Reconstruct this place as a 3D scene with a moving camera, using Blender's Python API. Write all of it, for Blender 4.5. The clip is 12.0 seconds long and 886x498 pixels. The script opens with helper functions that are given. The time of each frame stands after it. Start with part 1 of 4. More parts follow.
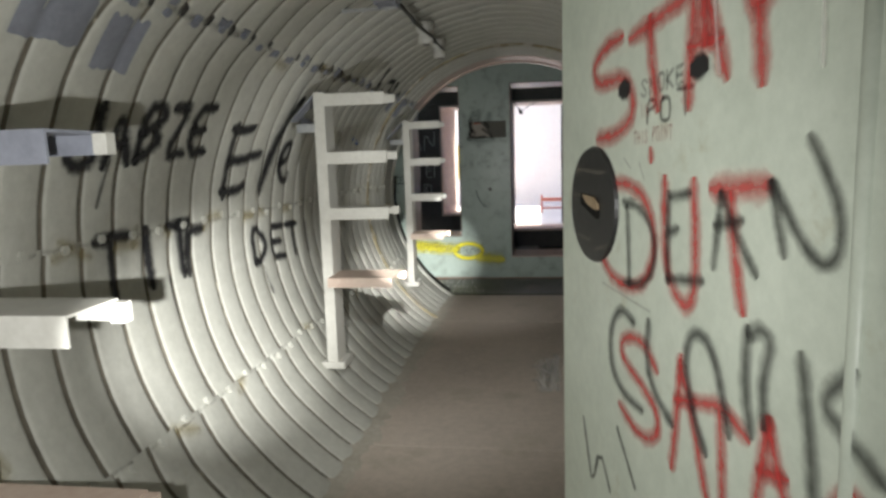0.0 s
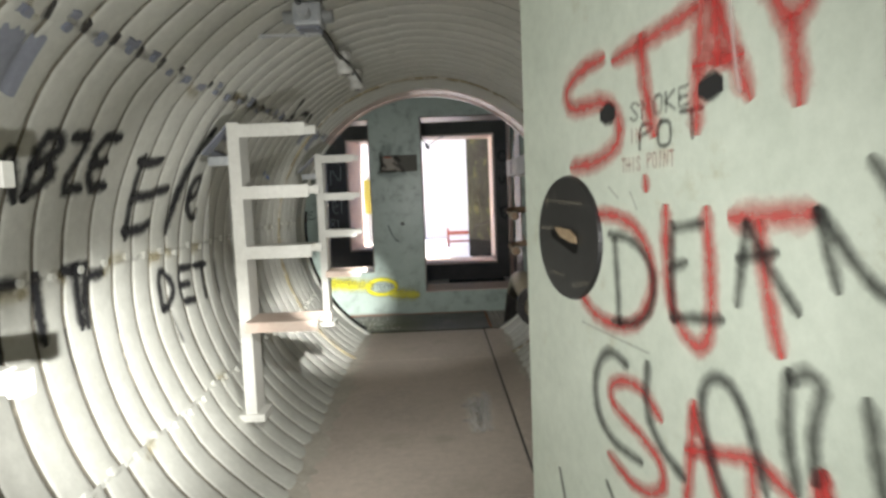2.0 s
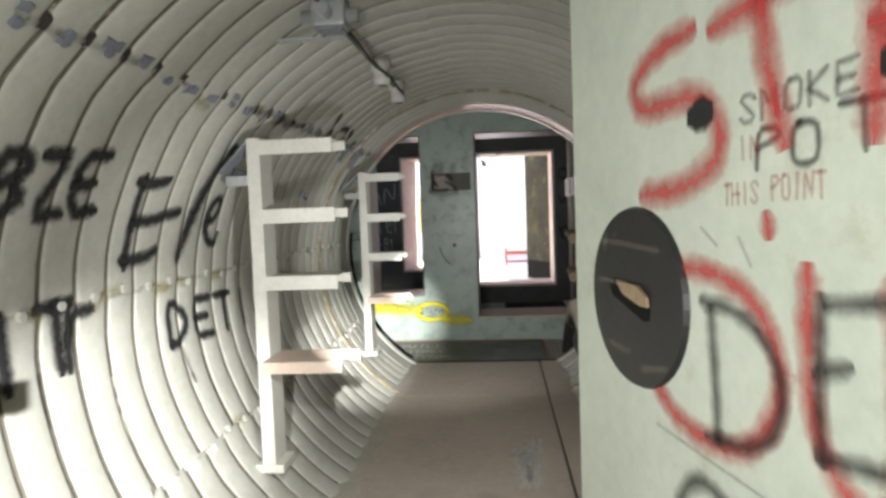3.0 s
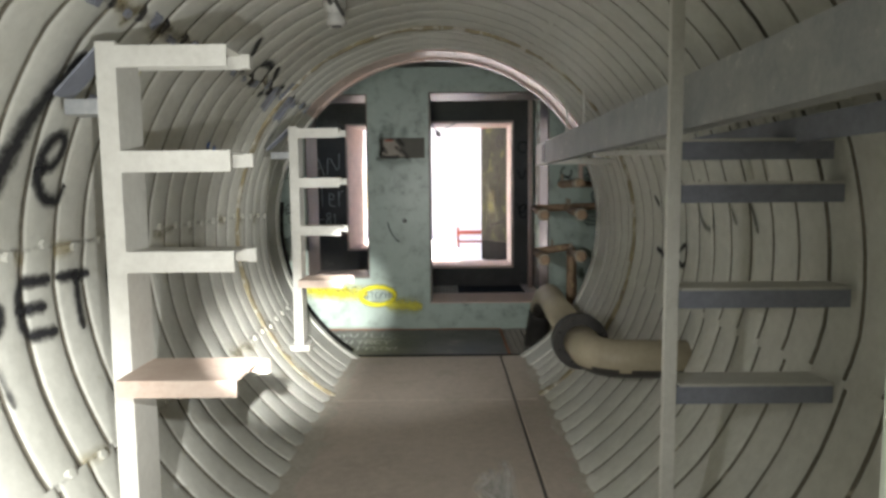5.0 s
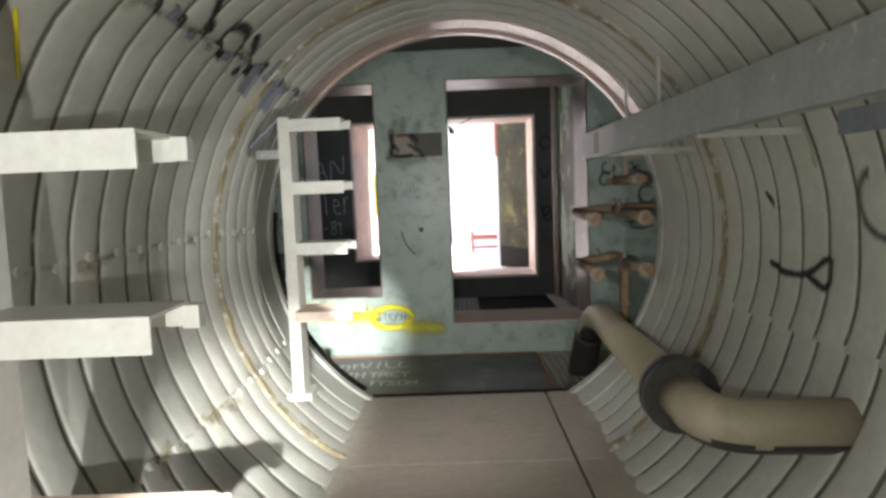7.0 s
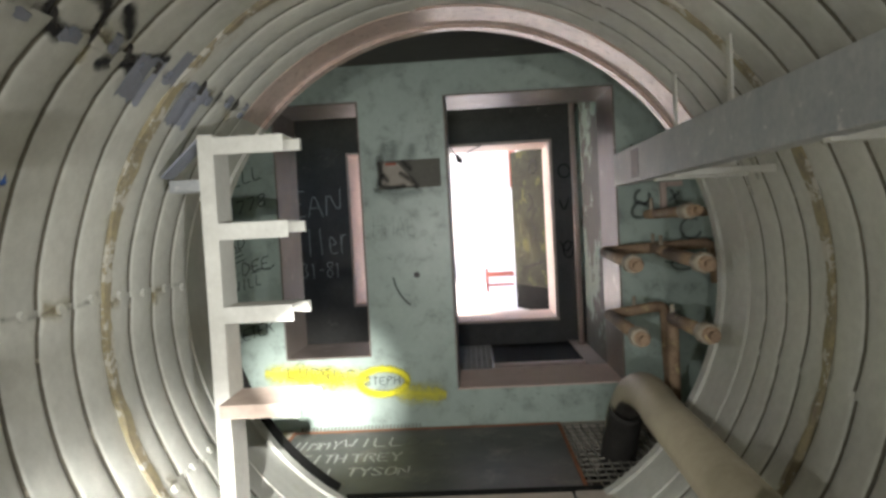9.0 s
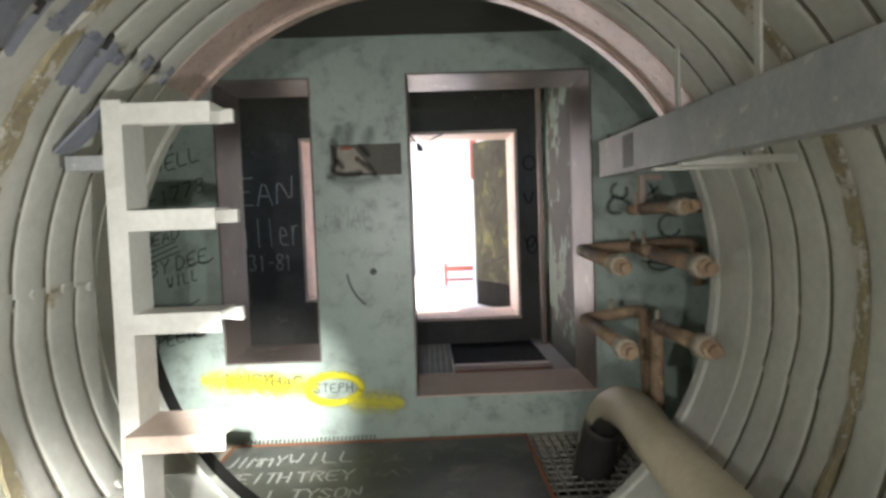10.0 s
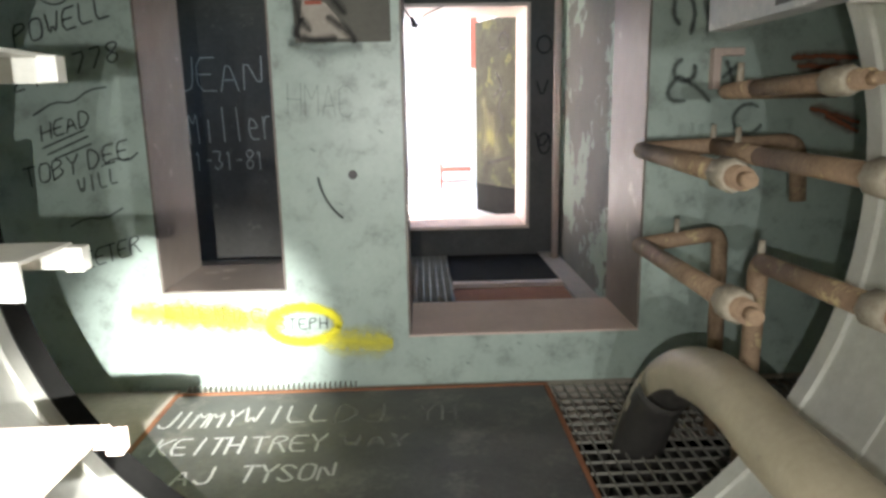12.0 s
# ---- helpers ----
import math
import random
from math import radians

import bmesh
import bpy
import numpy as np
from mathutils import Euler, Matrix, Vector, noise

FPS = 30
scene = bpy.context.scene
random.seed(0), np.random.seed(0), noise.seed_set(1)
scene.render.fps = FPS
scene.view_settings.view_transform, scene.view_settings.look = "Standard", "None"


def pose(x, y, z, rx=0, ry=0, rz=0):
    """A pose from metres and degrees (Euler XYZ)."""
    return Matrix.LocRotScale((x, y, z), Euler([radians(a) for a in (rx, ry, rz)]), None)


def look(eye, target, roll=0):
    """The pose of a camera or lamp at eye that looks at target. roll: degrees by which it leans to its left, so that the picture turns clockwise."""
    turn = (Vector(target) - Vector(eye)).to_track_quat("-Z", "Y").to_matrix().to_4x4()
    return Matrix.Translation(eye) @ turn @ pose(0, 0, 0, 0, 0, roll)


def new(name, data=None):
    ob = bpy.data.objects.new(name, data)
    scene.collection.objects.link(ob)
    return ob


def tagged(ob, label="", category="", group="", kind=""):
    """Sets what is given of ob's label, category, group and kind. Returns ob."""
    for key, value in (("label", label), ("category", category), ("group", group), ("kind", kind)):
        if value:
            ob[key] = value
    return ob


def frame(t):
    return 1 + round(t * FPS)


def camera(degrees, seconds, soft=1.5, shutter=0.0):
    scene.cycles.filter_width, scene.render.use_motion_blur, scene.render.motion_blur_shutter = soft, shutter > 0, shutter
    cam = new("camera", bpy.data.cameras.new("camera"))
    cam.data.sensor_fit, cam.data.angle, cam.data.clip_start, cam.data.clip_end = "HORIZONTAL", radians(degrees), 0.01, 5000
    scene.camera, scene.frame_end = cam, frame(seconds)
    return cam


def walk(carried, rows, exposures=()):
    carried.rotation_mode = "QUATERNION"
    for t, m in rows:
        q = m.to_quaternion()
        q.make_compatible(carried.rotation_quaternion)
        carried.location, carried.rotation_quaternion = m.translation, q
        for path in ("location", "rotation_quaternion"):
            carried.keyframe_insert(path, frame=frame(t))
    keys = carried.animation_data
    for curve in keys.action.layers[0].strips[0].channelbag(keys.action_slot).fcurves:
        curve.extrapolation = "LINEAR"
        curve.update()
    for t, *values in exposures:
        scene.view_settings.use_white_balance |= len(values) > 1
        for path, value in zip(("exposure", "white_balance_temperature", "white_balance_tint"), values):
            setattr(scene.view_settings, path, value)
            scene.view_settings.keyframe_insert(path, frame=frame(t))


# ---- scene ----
cam = camera(68.3, 12.0, soft=3.0)
PATH = [
    (0, (0.325, 2.344, 1.382), (0.037, 4.304, 1.106), -1.8),
    (0.5, (0.324, 2.367, 1.385), (0.002, 4.323, 1.119), -1.7),
    (1, (0.306, 2.385, 1.393), (0.018, 4.35, 1.151), -1.4),
    (1.5, (0.226, 2.426, 1.391), (0.1, 4.417, 1.254), -2.9),
    (2, (0.172, 2.49, 1.379), (0.187, 4.481, 1.197), -2.3),
    (2.5, (0.188, 2.706, 1.361), (0.097, 4.696, 1.181), -2.5),
    (3, (0.253, 2.911, 1.405), (0.084, 4.9, 1.282), -2.1),
    (3.5, (0.245, 3.077, 1.375), (0.24, 5.071, 1.226), -0.4),
    (3.7, (0.239, 3.199, 1.353), (0.291, 5.191, 1.182), -1.6),
    (5.5, (0.103, 3.998, 1.315), (0.076, 5.988, 1.127), -0.3),
    (6, (0.002, 4.238, 1.333), (0.105, 6.23, 1.189), -0.4),
    (6.5, (-0.032, 4.429, 1.317), (0.078, 6.414, 1.106), -1.8),
    (7, (0.035, 4.685, 1.316), (0.002, 6.677, 1.137), -2.2),
    (7.2, (0.072, 4.758, 1.292), (0.052, 6.752, 1.131), -0.7),
    (8.8, (0.106, 5.554, 1.339), (0.06, 7.549, 1.21), -3.8),
    (9, (0.156, 5.63, 1.34), (0.069, 7.626, 1.263), -3.1),
    (9.5, (0.186, 5.816, 1.333), (0.159, 7.813, 1.226), -1.8),
    (10, (0.119, 6.037, 1.343), (0.164, 8.034, 1.236), -2.0),
    (10.5, (0.09, 6.254, 1.331), (0.075, 8.249, 1.182), -2.7),
    (11, (0.126, 6.539, 1.333), (-0.025, 8.527, 1.17), -3.6),
    (11.5, (0.123, 6.755, 1.326), (0.054, 8.734, 1.042), -1.7),
    (12, (0.092, 7.030, 1.282), (0.153, 8.986, 0.870), -1.1),
]

EXPOSURES = [(0, 1.85), (0.5, 2.2), (1.0, 2.25), (1.5, 2.35), (2.5, 2.35), (3.5, 2.65), (5.5, 2.5), (7.0, 2.65), (9, 2.83), (10.5, 3.05), (11.5, 3.4), (12, 3.7)]
walk(cam, [(t, look(eye, target, roll)) for t, eye, target, roll in PATH], EXPOSURES)

# ---- light ----
world = bpy.data.worlds.new("sky")
scene.world = world
world.use_nodes = True
wn = world.node_tree.nodes
sky = wn.new("ShaderNodeTexSky")
sky.sky_type, sky.sun_disc = "NISHITA", False
sky.sun_elevation, sky.sun_rotation = radians(47), radians(80)
wn["Background"].inputs["Strength"].default_value = 0.10
world.node_tree.links.new(sky.outputs[0], wn["Background"].inputs["Color"])


def lamp(name, kind, energy, place, target, colour, **settings):
    data = bpy.data.lights.new(name, kind)
    data.energy, data.color = energy, colour
    for key, value in settings.items():
        if key == "angle":
            data.angle = value
        elif key == "spot":
            data.spot_size, data.spot_blend = value
        elif key == "soft":
            data.shadow_soft_size = value
    ob = new(name, data)
    ob.matrix_world = look(place, target)
    return ob


lamp("sun", "SUN", 5.0, (0, 0, 0), (-0.8, -0.15, -0.95), (1.0, 0.93, 0.86), angle=radians(0.5))
# the walker's torch, at three stops on the way: a wide spill and a narrow beam
TORCH = (0.98, 0.98, 0.955)
STOPS = (
    # place, spill: watts, target, degrees; beam: watts, target, degrees
    ("start", (0.10, 2.46, 1.27), 18, (-0.55, 4.4, 1.10), 150, 190, (-1.05, 5.10, 0.65), 24),
    ("middle", (-0.09, 4.46, 1.23), 12, (-0.50, 6.4, 0.70), 128, 215, (-0.88, 7.9, 0.28), 18),
    ("end", (-0.03, 6.70, 1.25), 10.5, (-0.70, 10.1, 0.45), 112, 190, (-1.00, 10.16, 0.15), 22),
)
for stop, place, spill, wide, angle, beam, spot, narrow in STOPS:
    lamp("torch_spill_" + stop, "SPOT", spill, place, wide, TORCH, spot=(radians(angle), 1.0), soft=0.010)
    lamp("torch_beam_" + stop, "SPOT", beam, place, spot, TORCH, spot=(radians(narrow), 1.0), soft=0.010)

# ---- materials ----


def node(nt, kind, **values):
    n = nt.nodes.new(kind)
    for key, value in values.items():
        n.inputs[key.replace("_", " ")].default_value = value
    return n


def surface(name, colour, second, rough=0.7, metal=0.0, coarse=2.0, fine=30.0, bump=0.3, patch=None, patch_scale=3.0,
            patch_at=0.62, depth=0.004, specular=0.4, patch_soft=0.04):
    """Two-scale coloured, bumpy surface; patch: a third colour showing in worn patches."""
    m = bpy.data.materials.new(name)
    m.use_nodes = True
    nt = m.node_tree
    link = nt.links.new
    bsdf = nt.nodes["Principled BSDF"]
    geo = nt.nodes.new("ShaderNodeNewGeometry")
    big = node(nt, "ShaderNodeTexNoise", Scale=coarse, Detail=6.0, Roughness=0.65)
    small = node(nt, "ShaderNodeTexNoise", Scale=fine, Detail=5.0, Roughness=0.7)
    for n in (big, small):
        link(geo.outputs["Position"], n.inputs["Vector"])
    ramp = nt.nodes.new("ShaderNodeValToRGB")
    ramp.color_ramp.elements[0].position, ramp.color_ramp.elements[1].position = 0.36, 0.66
    ramp.color_ramp.elements[0].color, ramp.color_ramp.elements[1].color = (*second, 1), (*colour, 1)
    mixf = nt.nodes.new("ShaderNodeMath")
    mixf.operation = "MULTIPLY_ADD"
    mixf.inputs[1].default_value = 0.45
    sub = nt.nodes.new("ShaderNodeMath")
    sub.operation = "MULTIPLY"
    sub.inputs[1].default_value = 0.55
    link(big.outputs[0], sub.inputs[0])
    link(small.outputs[0], mixf.inputs[0])
    link(sub.outputs[0], mixf.inputs[2])
    link(mixf.outputs[0], ramp.inputs["Fac"])
    out = ramp.outputs["Color"]
    if patch:
        spots = node(nt, "ShaderNodeTexNoise", Scale=patch_scale, Detail=8.0, Roughness=0.72)
        link(geo.outputs["Position"], spots.inputs["Vector"])
        edge = nt.nodes.new("ShaderNodeValToRGB")
        edge.color_ramp.elements[0].position, edge.color_ramp.elements[1].position = patch_at, patch_at + patch_soft
        link(spots.outputs[0], edge.inputs["Fac"])
        mix = nt.nodes.new("ShaderNodeMix")
        mix.data_type = "RGBA"
        link(edge.outputs["Color"], mix.inputs["Factor"])
        link(out, mix.inputs["A"])
        mix.inputs["B"].default_value = (*patch, 1)
        out = mix.outputs["Result"]
    link(out, bsdf.inputs["Base Color"])
    rr = nt.nodes.new("ShaderNodeMapRange")
    rr.inputs["To Min"].default_value, rr.inputs["To Max"].default_value = max(0.05, rough - 0.15), min(1.0, rough + 0.12)
    link(small.outputs[0], rr.inputs["Value"])
    link(rr.outputs[0], bsdf.inputs["Roughness"])
    bsdf.inputs["Metallic"].default_value = metal
    bsdf.inputs["Specular IOR Level"].default_value = specular
    b = node(nt, "ShaderNodeBump", Strength=bump, Distance=depth)
    link(mixf.outputs[0], b.inputs["Height"])
    link(b.outputs[0], bsdf.inputs["Normal"])
    return m


def spray(name, colour, soft=0.5, grain=60.0, cover=1.0):
    """Paint or chalk on a ribbon: full in the middle, fading to its edges, broken by grain."""
    m = bpy.data.materials.new(name)
    m.use_nodes = True
    nt = m.node_tree
    link = nt.links.new
    bsdf = nt.nodes["Principled BSDF"]
    bsdf.inputs["Base Color"].default_value = (*colour, 1)
    bsdf.inputs["Roughness"].default_value = 0.7
    uv = nt.nodes.new("ShaderNodeUVMap")
    sep = nt.nodes.new("ShaderNodeSeparateXYZ")
    link(uv.outputs[0], sep.inputs[0])
    ping = nt.nodes.new("ShaderNodeMath")
    ping.operation = "PINGPONG"
    ping.inputs[1].default_value = 0.5
    link(sep.outputs["X"], ping.inputs[0])
    geo = nt.nodes.new("ShaderNodeNewGeometry")
    no = node(nt, "ShaderNodeTexNoise", Scale=grain, Detail=4.0, Roughness=0.7)
    link(geo.outputs["Position"], no.inputs["Vector"])
    add = nt.nodes.new("ShaderNodeMath")
    add.operation = "MULTIPLY_ADD"
    add.inputs[1].default_value = 0.5
    link(no.outputs[0], add.inputs[0])
    link(ping.outputs[0], add.inputs[2])
    rng = nt.nodes.new("ShaderNodeMapRange")
    rng.inputs["From Min"].default_value, rng.inputs["From Max"].default_value = 0.27, 0.27 + soft
    rng.inputs["To Max"].default_value = cover
    link(add.outputs[0], rng.inputs["Value"])
    link(rng.outputs[0], bsdf.inputs["Alpha"])
    return m


CREAM = surface("cream_paint", (0.61, 0.61, 0.55), (0.45, 0.45, 0.40), 0.55, coarse=1.6, fine=24, bump=0.25,
                patch=(0.42, 0.395, 0.30), patch_scale=5.0, patch_at=0.63, patch_soft=0.14)
# darker material for the narrow grooves between the ribs
JOINT = surface("dark_rib_joint", (0.20, 0.18, 0.14), (0.09, 0.082, 0.065), 0.9, coarse=3.0, fine=30, bump=0.5, patch=(0.36, 0.33, 0.26), patch_scale=7, patch_at=0.60)
SEAM = surface("stained_seam", (0.42, 0.36, 0.20), (0.22, 0.19, 0.15), 0.8, coarse=9, fine=60, bump=0.8,
               patch=(0.55, 0.53, 0.46), patch_scale=11, patch_at=0.52, depth=0.01)
BOLT = surface("blue_grey_bolt", (0.30, 0.33, 0.40), (0.20, 0.21, 0.25), 0.5, 0.3, coarse=8, fine=60)
BLUEGREY = surface("blue_grey_primer", (0.30, 0.317, 0.37), (0.20, 0.21, 0.245), 0.6, coarse=6, fine=40)
GALV = surface("galvanised_steel", (0.52, 0.53, 0.52), (0.34, 0.36, 0.38), 0.45, 0.35, coarse=7, fine=50, bump=0.2,
               patch=(0.62, 0.62, 0.60), patch_scale=14, patch_at=0.6)
RACKPAINT = surface("white_rack_paint", (0.66, 0.655, 0.60), (0.52, 0.51, 0.46), 0.5, coarse=5, fine=45, bump=0.2,
                    patch=(0.33, 0.30, 0.25), patch_scale=9, patch_at=0.70)
ARMPINK = surface("peeled_primer", (0.60, 0.50, 0.42), (0.48, 0.36, 0.29), 0.6, coarse=5, fine=40)
CONCRETE = surface("dusty_concrete", (0.56, 0.485, 0.415), (0.38, 0.33, 0.28), 0.85, coarse=1.3, fine=22, bump=0.5,
                   patch=(0.40, 0.35, 0.29), patch_scale=2.6, patch_at=0.52, patch_soft=0.12)
RIM = surface("bare_concrete_rim", (0.64, 0.51, 0.44), (0.46, 0.36, 0.31), 0.5, specular=0.6, coarse=6, fine=40, bump=0.6)
# pink for the upper arch of the collar and rim only
PINKARCH = surface("pink_collar", (0.56, 0.40, 0.33), (0.34, 0.24, 0.19), 0.32, specular=0.8, coarse=7, fine=40, bump=0.5,
                 patch=(0.62, 0.52, 0.44), patch_scale=6, patch_at=0.58, patch_soft=0.1)
GREEN = surface("mint_green_wall", (0.47, 0.56, 0.50), (0.37, 0.45, 0.40), 0.38, coarse=1.8, fine=26, bump=0.3,
                patch=(0.26, 0.30, 0.268), patch_scale=6.5, patch_at=0.50, patch_soft=0.16)
PALEGREEN = surface("pale_green_paint", (0.70, 0.76, 0.65), (0.56, 0.62, 0.52), 0.42, coarse=5, fine=34, bump=0.3,
                    patch=(0.50, 0.51, 0.38), patch_scale=6, patch_at=0.60, patch_soft=0.16)
# dark mottled concrete for ceilings, pits and the far wall
DARKCON = surface("dark_concrete", (0.11, 0.105, 0.095), (0.07, 0.066, 0.06), 0.8, coarse=2, fine=25, bump=0.4,
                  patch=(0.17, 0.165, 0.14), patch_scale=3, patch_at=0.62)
REVEAL = surface("bare_steel_reveal", (0.23, 0.19, 0.16), (0.135, 0.11, 0.095), 0.40, specular=0.6, coarse=4, fine=45, bump=0.3,
                 patch=(0.38, 0.31, 0.28), patch_scale=8, patch_at=0.62)
SILL = surface("sill_concrete", (0.74, 0.60, 0.52), (0.60, 0.475, 0.41), 0.8, coarse=4, fine=40, bump=0.4)
PLATE = surface("dark_steel_plate", (0.125, 0.122, 0.115), (0.075, 0.074, 0.07), 0.5, 0.2, coarse=5, fine=40, bump=0.25,
                patch=(0.21, 0.20, 0.175), patch_scale=3.4, patch_at=0.52, patch_soft=0.16)
GRATE = surface("grating_steel", (0.32, 0.305, 0.265), (0.21, 0.20, 0.17), 0.6, 0.3, coarse=6, fine=50)
RUST = surface("rusty_edge", (0.36, 0.15, 0.07), (0.22, 0.09, 0.05), 0.85, coarse=10, fine=70, bump=0.5)
PIPEPAINT = surface("beige_pipe_paint", (0.42, 0.37, 0.27), (0.32, 0.28, 0.20), 0.5, coarse=4, fine=40, bump=0.2,
                    patch=(0.25, 0.22, 0.17), patch_scale=5, patch_at=0.64)
# near-black metal; also the painted shade under the large pipe
PIPEDARK = surface("black_metal_and_shade", (0.055, 0.051, 0.047), (0.035, 0.033, 0.031), 0.4, coarse=5, fine=40)
VALVE = surface("rusty_valve_pipe", (0.37, 0.26, 0.165), (0.18, 0.115, 0.075), 0.7, coarse=9, fine=60, bump=0.5,
                patch=(0.46, 0.36, 0.20), patch_scale=12, patch_at=0.58)
PALEFIT = surface("pale_fitting", (0.42, 0.38, 0.30), (0.24, 0.20, 0.15), 0.6, coarse=12, fine=60, bump=0.4)
BLACK = surface("black_steel", (0.035, 0.034, 0.033), (0.022, 0.022, 0.022), 0.45, 0.2, coarse=8, fine=60, bump=0.3,
                patch=(0.15, 0.13, 0.10), patch_scale=9, patch_at=0.60, patch_soft=0.08)
DULLBLACK = surface("dull_black", (0.022, 0.021, 0.02), (0.014, 0.014, 0.013), 0.95, coarse=8, fine=60, specular=0.08)
BRASS = surface("worn_latch", (0.50, 0.38, 0.24), (0.36, 0.26, 0.16), 0.5, 0.3, coarse=20, fine=80)
WHITEWALL = surface("sunlit_concrete", (0.80, 0.755, 0.725), (0.72, 0.67, 0.64), 0.9, coarse=1, fine=12)
REDPAINT = surface("red_oxide_steel", (0.42, 0.11, 0.07), (0.30, 0.08, 0.05), 0.7, coarse=5, fine=40)
FIXTURE = surface("white_porcelain", (0.62, 0.62, 0.58), (0.50, 0.49, 0.45), 0.4, coarse=9, fine=50)
WEATHERED = surface("weathered_door", (0.075, 0.075, 0.055), (0.035, 0.035, 0.028), 0.95, specular=0.08, coarse=3, fine=30, bump=0.4, patch=(0.11, 0.11, 0.05), patch_scale=3.5, patch_at=0.56)
BOARD = surface("brown_painted_panel", (0.13, 0.125, 0.10), (0.09, 0.085, 0.07), 0.6, coarse=4, fine=40)
CARD = surface("torn_card", (0.46, 0.42, 0.36), (0.36, 0.32, 0.27), 0.8, coarse=9, fine=60)
REDSPRAY = spray("red_spray", (0.60, 0.05, 0.045), 0.70, 35)
BLACKSPRAY = spray("black_spray", (0.016, 0.016, 0.018), 0.40, 40)
FADED = spray("faded_stencil", (0.50, 0.10, 0.07), 0.8, 60, 0.55)
STENCILBLOCK = spray("black_stencil_block", (0.02, 0.02, 0.02), 0.22, 45)
STENCIL = spray("worn_black_stencil", (0.03, 0.03, 0.03), 0.8, 70, 0.75)
DIRT = surface("settled_dirt", (0.50, 0.465, 0.395), (0.35, 0.32, 0.265), 0.95, coarse=5, fine=35, bump=0.9, depth=0.012, patch=(0.52, 0.50, 0.44), patch_scale=9, patch_at=0.6)
GREYSPRAY = spray("thin_black_spray", (0.03, 0.03, 0.032), 0.6, 30, 0.8)
DOORBLACK = spray("misted_black_spray", (0.025, 0.025, 0.024), 0.72, 35, 0.92)
YELLOWSPRAY = spray("yellow_spray", (0.80, 0.72, 0.02), 0.35, 45)
YELLOWTHIN = spray("thin_yellow_spray", (0.78, 0.71, 0.04), 0.55, 30, 0.85)
CHALK = spray("white_chalk", (0.72, 0.72, 0.69), 0.55, 130, 0.95)
FAINTCHALK = spray("faint_chalk", (0.55, 0.55, 0.52), 0.7, 120, 0.5)
MARKER = spray("black_marker", (0.03, 0.03, 0.035), 0.4, 140, 0.85)
SOOT = spray("soot_smear", (0.03, 0.03, 0.028), 0.9, 18, 0.6)
PALESCRATCH = spray("pale_scratch", (0.40, 0.36, 0.28), 0.9, 60, 0.45)
PALESTAIN = spray("pale_stain", (0.85, 0.82, 0.77), 0.8, 22, 0.7)
SCUFF = spray("dark_scuff", (0.16, 0.14, 0.12), 0.9, 20, 0.45)
OCHRE = spray("ochre_stain", (0.36, 0.28, 0.10), 0.9, 22, 0.7)
PENCIL = spray("pencil_scratch", (0.05, 0.05, 0.05), 0.7, 120, 0.4)
OLIVE = spray("olive_haze", (0.30, 0.28, 0.06), 0.9, 20, 0.5)
RUSTSTAIN = spray("rust_stain", (0.34, 0.12, 0.06), 0.5, 25, 0.9)
SCORCH = spray("scorch", (0.02, 0.02, 0.018), 0.6, 26, 0.9)
BLUESPRAY = spray("blue_spray", (0.05, 0.16, 0.55), 0.4, 45)

# ---- mesh helpers ----


def part(name, bm, material, parent, label=""):
    me = bpy.data.meshes.new(name)
    bm.normal_update()
    bm.to_mesh(me)
    bm.free()
    me.materials.append(material)
    ob = new(name, me)
    ob.parent = parent
    return tagged(ob, label)


def thing(name, place, label, category, group="", kind=""):
    ob = new(name)
    ob.location = place
    ob.empty_display_size = 0.1
    return tagged(ob, label, category, group, kind)


def setting(name, bm, material, label="", category=""):
    return tagged(part(name, bm, material, None), label, category, "", "structure")


def place_in(ob, parent):
    """Parent a mesh made in world coordinates without moving it."""
    ob.parent = parent
    ob.matrix_parent_inverse = Matrix.Translation(-parent.location)
    return ob


def box(bm, x0, x1, y0, y1, z0, z1, bevel=0.0, m=None):
    r = bmesh.ops.create_cube(bm, size=1.0, matrix=Matrix.Translation(((x0 + x1) / 2, (y0 + y1) / 2, (z0 + z1) / 2)) @ Matrix.Diagonal((x1 - x0, y1 - y0, z1 - z0, 1)))
    if bevel:
        edges = {e for v in r["verts"] for e in v.link_edges}
        r = bmesh.ops.bevel(bm, geom=list(edges), offset=bevel, segments=2, profile=0.6, affect="EDGES")
    if m:
        bmesh.ops.transform(bm, matrix=m, verts=r["verts"])
    return bm


def boxes(*dims, bevel=0.0):
    bm = bmesh.new()
    for d in dims:
        box(bm, *d, bevel=bevel)
    return bm


def tube(bm, points, radius, sides=16, caps=True):
    """A round tube along points; radius: one value, or one for each point."""
    pts = [Vector(p) for p in points]
    radii = radius if isinstance(radius, (list, tuple)) else [radius] * len(pts)
    rings, side = [], None
    for i, p in enumerate(pts):
        way = (pts[min(i + 1, len(pts) - 1)] - pts[max(i - 1, 0)]).normalized()
        if side is None:
            side = way.orthogonal().normalized()
        side = (side - way * side.dot(way)).normalized()
        up = way.cross(side)
        rings.append([bm.verts.new(p + (side * math.cos(a) + up * math.sin(a)) * radii[i]) for a in (2 * math.pi * k / sides for k in range(sides))])
    for a, b in zip(rings, rings[1:]):
        for k in range(sides):
            f = bm.faces.new((a[k], a[(k + 1) % sides], b[(k + 1) % sides], b[k]))
            f.smooth = True
    if caps:
        bm.faces.new(rings[0][::-1])
        bm.faces.new(rings[-1])
    return bm


